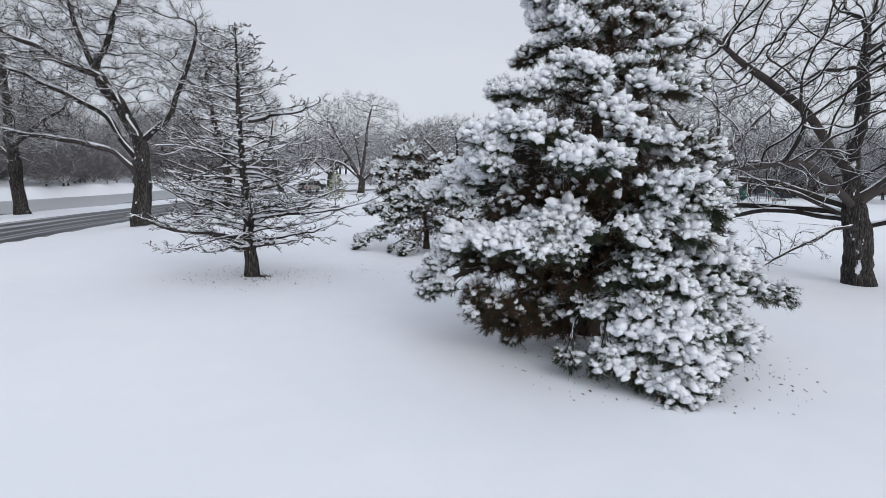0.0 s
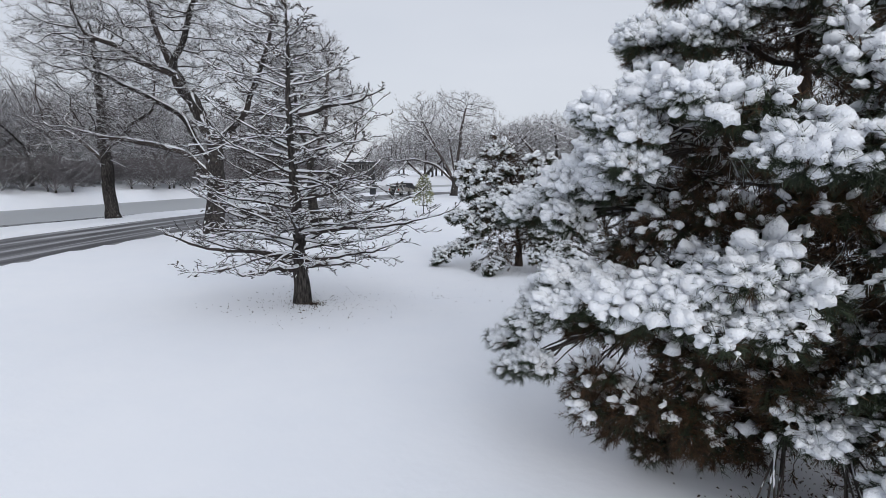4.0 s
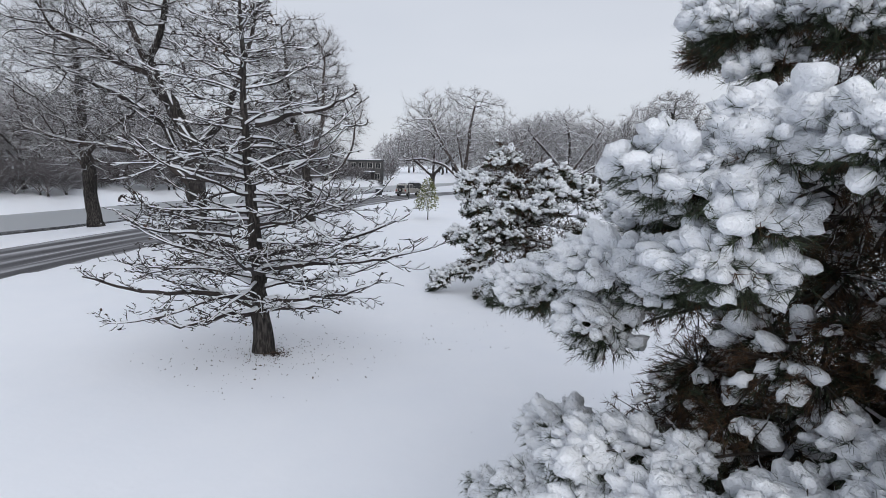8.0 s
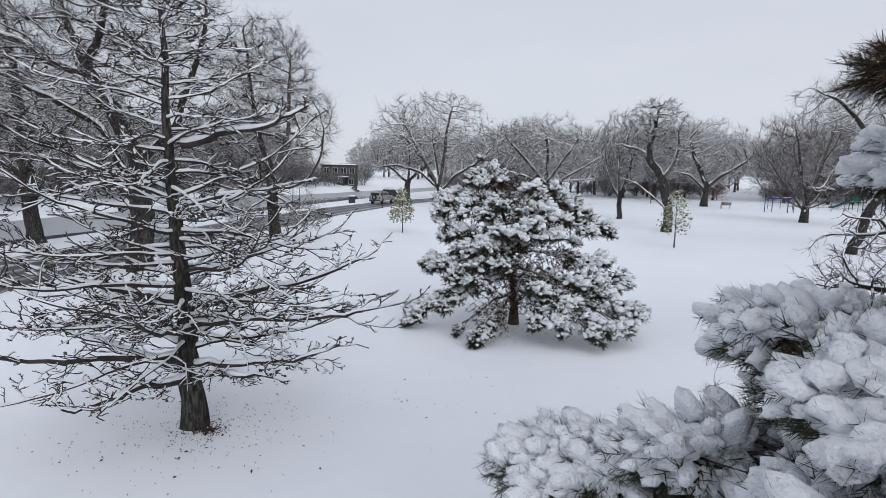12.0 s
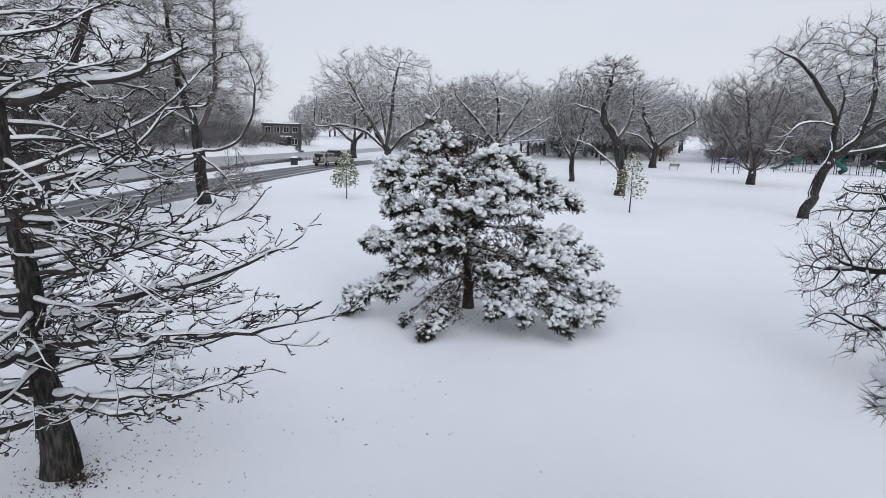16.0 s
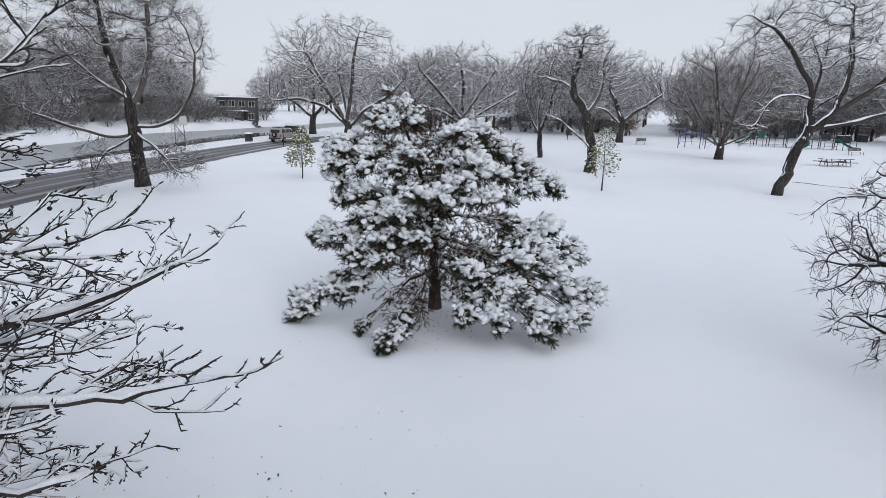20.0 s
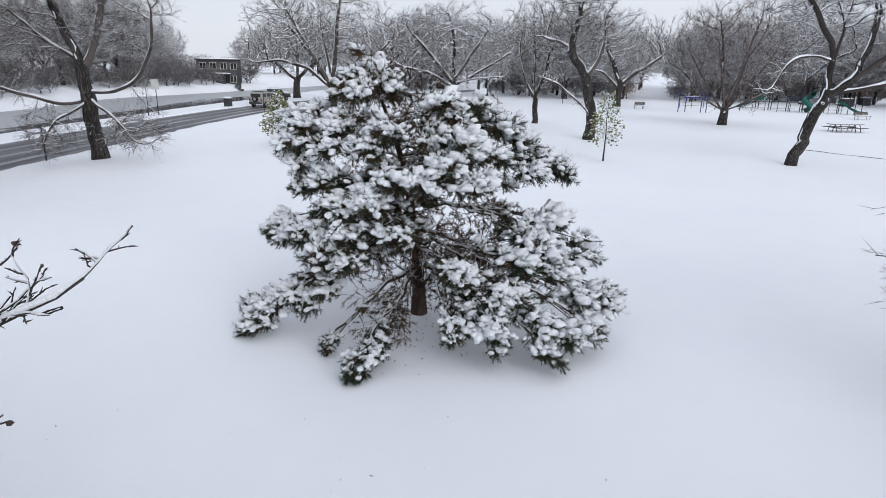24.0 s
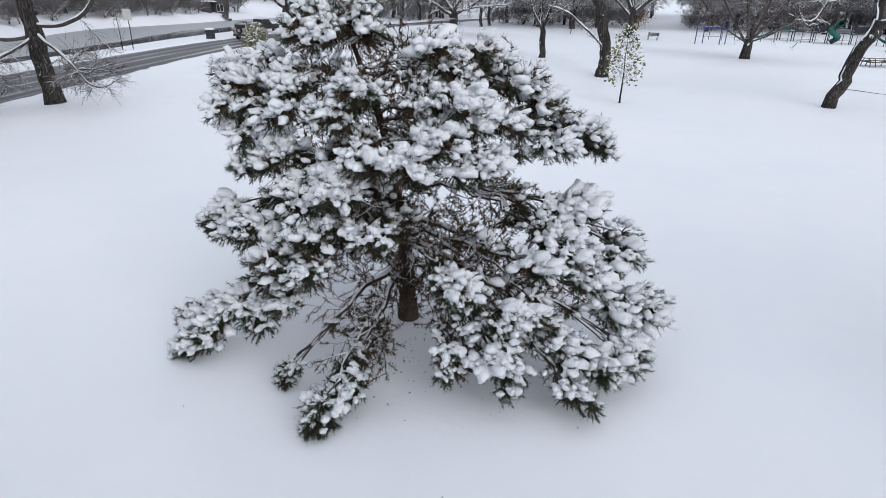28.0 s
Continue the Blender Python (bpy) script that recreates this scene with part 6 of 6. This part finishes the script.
def street_things():
    b = thing("litter_bin", -30.0, 83.8, -0.05, "dark litter bin with a lid of snow on the verge", "litter bin")
    block("body", b, DARK_STEEL, 0, 0, 0.5, 0.8, 0.75, 1.0, 0.05)
    block("rim", b, DARK_STEEL, 0, 0, 1.0, 0.88, 0.83, 0.1, 0.02)
    snow_cap(b, 0, 0, 1.05, 0.85, 0.8, 0.2, 12)
    s = thing("street_sign", -31.9, 70.3, -0.05, "pale blank sign board on a thin steel pole", "sign", turn=12)
    rod("pole", s, DARK_STEEL, [(0, 0, -0.2), (0.03, 0, 1.8), (0, 0, 3.6)], 0.04)
    block("board", s, SIGN_PAINT, 0, -0.06, 3.05, 0.75, 0.03, 1.0, 0.01)
    for x, y, h in ((-23.0, 76.5, 2.2), (-22.9, 41.0, 2.0)):
        p = thing("marker_post", x, y, 0.0, "thin dark steel marker post at the roadside", "post", "roadside posts")
        rod("shaft", p, DARK_STEEL, [(0, 0, -0.2), (0.02, 0, h * 0.5), (0, 0.02, h)], 0.04)
        block("cap", p, DARK_STEEL, 0, 0.02, h, 0.1, 0.1, 0.05, 0.01)
    for x, y, w in ((67.8, 119.5, 2.1), (74.7, 125.1, 1.5)):
        g = thing("waste_container", *on(x, y), "dark metal waste container with a snowy lid", "container", "waste containers")
        block("body", g, DARK_STEEL, 0, 0, 0.65, w, 1.2, 1.3, 0.04)
        block("lid", g, DARK_STEEL, 0, 0, 1.32, w + 0.06, 1.26, 0.07, 0.02)
        snow_cap(g, 0, 0, 1.35, w, 1.2, 0.12, 13)
    lamp = thing("lamp_post", *on(15.5, 108.0), "slim dark park lamp post", "lamp post")
    rod("pole", lamp, DARK_STEEL, [(0, 0, -0.2), (0, 0, 4.4)], 0.07)
    block("lantern", lamp, DARK_STEEL, 0, 0, 4.55, 0.35, 0.35, 0.4, 0.05)
    w = thing("low_cable", *on(26.5, 51.5), "dark cable lying on the snow", "cable")
    pts = [(-1.6 + i * 0.6, 3.4 - i * 0.75, 0.03 + 0.02 * math.sin(i * 1.7)) for i in range(16)]
    rod("cable", w, DARK_STEEL, pts, 0.02, 6)


def window_unit(parent, x, y, z, w, h, turn=0.0):
    wn = new("window")
    wn.parent = parent
    wn.matrix_basis = pose(x, y, z, 0, 0, turn)
    block("pane", wn, GLASS, 0, 0.03, 0, w, 0.04, h, 0.0)
    for dx in (-w / 2, 0, w / 2):
        block("frame", wn, SIGN_PAINT, dx, 0, 0, 0.08, 0.1, h + 0.08, 0.01)
    for dz in (-h / 2, h / 2):
        block("sill", wn, SIGN_PAINT, 0, -0.02, dz, w + 0.1, 0.14, 0.08, 0.01)


def riverside_house():
    b = thing("riverside_building", -57.5, 143.0, -2.0, "flat-roofed grey riverside building with a terrace over the water", "building", turn=18)
    block("wall", b, CONCRETE, 2.0, 2.0, 4.6, 9.0, 6.0, 6.0, 0.05)
    block("wing", b, CONCRETE, -4.6, 3.0, 3.6, 4.4, 5.0, 4.4, 0.05)
    block("cornice", b, DARK_STEEL, 2.0, 2.0, 7.7, 9.5, 6.5, 0.3, 0.03)
    snow_cap(b, 2.0, 2.0, 7.84, 9.3, 6.3, 0.25, 14)
    snow_cap(b, -4.6, 3.0, 5.8, 4.4, 5.0, 0.25, 15)
    for x in (-1.2, 0.9, 3.1, 5.2):
        window_unit(b, x, -1.02, 6.4, 1.3, 1.3)
    for x in (-1.2, 5.0):
        window_unit(b, x, -1.02, 3.6, 1.3, 1.4)
    for x in (-5.6, -3.8):
        window_unit(b, x, 0.48, 4.2, 1.2, 1.3)
    block("pier", b, CONCRETE, 2.4, -2.4, 2.2, 2.0, 2.4, 4.6, 0.05)
    block("canopy", b, DARK_STEEL, 2.4, -2.4, 4.65, 4.4, 3.2, 0.3, 0.03)
    snow_cap(b, 2.4, -2.4, 4.8, 4.3, 3.1, 0.2, 16)
    block("retaining_wall", b, BRICK, -4.0, -2.0, 1.0, 8.6, 1.2, 3.4, 0.05, "dark brick retaining wall")
    block("terrace", b, DARK_STEEL, -4.0, -1.6, 2.75, 9.0, 2.6, 0.2, 0.03)
    snow_cap(b, -4.0, -1.6, 2.85, 8.9, 2.5, 0.15, 17)
    for i in range(10):
        rod("baluster", b, DARK_STEEL, [(-8.3 + i * 0.95, -2.8, 2.8), (-8.3 + i * 0.95, -2.8, 3.8)], 0.04, 6)
    rod("hand_rail", b, DARK_STEEL, [(-8.4, -2.8, 3.8), (0.4, -2.8, 3.8)], 0.05)
    for k in range(6):
        block("stair", b, CONCRETE, 5.6 + k * 0.6, -2.4, 2.2 - k * 0.42, 0.62, 1.8, 0.3, 0.02)


def pavilion():
    b = thing("brick_pavilion", 112.0, 168.0, 0.4, "long low brick pavilion under a broad snowy roof", "building", turn=-24)
    block("wall", b, BRICK, 0, 0, 2.0, 30, 10, 4.2, 0.05)
    profile("roof", b, CONCRETE, [(-6.4, 4.0), (-6.4, 4.3), (0, 8.3), (6.4, 4.3), (6.4, 4.0)], 16.2, bevel=0.05)
    bm = bmesh.new()
    for s in (-1, 1):
        v = [bm.verts.new(p) for p in ((-16, s * 6.2, 4.55), (16, s * 6.2, 4.55), (16, 0, 8.45), (-16, 0, 8.45))]
        bm.faces.new(v if s < 0 else v[::-1])
    bmesh.ops.solidify(bm, geom=list(bm.faces), thickness=0.2)
    part("snow", bm, SNOW, b, "thick snow on the roof slopes")
    for i in range(7):
        window_unit(b, -12 + i * 4, -5.03, 2.2, 1.8, 1.5)
    block("door", b, DARK_STEEL, 2.0, -5.05, 1.1, 1.3, 0.1, 2.2, 0.02)


def litter(name, label, x, y, r0, r1, n, seed, size):
    """Needles, bark and twig bits strewn on the snow in a ring."""
    rng = np.random.default_rng(seed)
    a, r = rng.uniform(0, 6.28, n), r0 + (r1 - r0) * rng.beta(1.0, 2.2, n)
    px, py = x + r * np.cos(a), y + r * np.sin(a)
    pz = gz(px, py) + 0.022 + np.array([noise.noise((i * 0.11, j * 0.11, 0)) * 0.07 + noise.noise((i * 0.5, j * 0.5, 3)) * 0.018 for i, j in zip(px, py)])
    c = np.stack([px, py, pz], 1)
    d = unit(np.stack([np.cos(a * 7), np.sin(a * 7), rng.normal(0.2, 0.25, n)], 1))
    s = unit(np.cross(d, np.array([[0, 0, 1.0]]) + rng.normal(0, 0.3, (n, 3))))
    k = size * np.clip(rng.lognormal(-0.2, 0.5, (n, 1)), 0.3, 2.5)
    v = np.stack([c - d * k, c + s * k * 0.35 + np.array([0, 0, 0.015]), c + d * k, c - s * k * 0.35, c + np.array([0, 0, 0.022])], 1).reshape(-1, 3)
    o = np.arange(n)[:, None] * 5
    f = np.concatenate([o + np.array([[0, 1, 4]]), o + np.array([[1, 2, 4]]), o + np.array([[2, 3, 4]]), o + np.array([[3, 0, 4]])])
    tagged(put(name, mesh_of(name, v, f, LITTER, False)), label, "litter", kind="stuff")


off_roader()
parked_pickup()
leafy_sapling(8.56, 48.33, 4.4, "thin young tree with a few green leaves and snow", 201, 620, 1.2)
leafy_sapling(-12.5, 48.4, 3.7, "small young tree with yellow-green leaves and snow", 203, 1100, 1.0)
leafy_sapling(-32.6, 69.7, 3.8, "thin young leafless tree on the river verge", 205, 20, 0.8)
rusty_bush()
picnic_table()
bench(50.0, 87.3, 24, 2.6, "slatted park bench with snow on its seat")
bench(25.2, 99.0, -30, 1.5, "small dark park bench in the snow")
blue_bars()
playground()
street_things()
riverside_house()
pavilion()
litter("fallen_debris", "dark bark and twig bits on the snow under the bare conifer", -6.9, 12.9, 0.3, 3.6, 420, 301, 0.022)
litter("fallen_debris", "dark bark scraps heaped at a trunk foot", -6.75, 12.95, 0.0, 0.55, 260, 305, 0.03)
litter("fallen_needles", "fallen needles and twigs under the large pine", 5.0, 4.6, 0.0, 3.6, 1500, 307, 0.028)
litter("fallen_needles", "few fallen needles on the snow under the squat pine", -0.9, 22.4, 0.3, 3.2, 160, 309, 0.02)
litter("fallen_debris", "scattered specks of leaf on the open snow", -3.0, 16.0, 0.5, 7.0, 60, 311, 0.016)
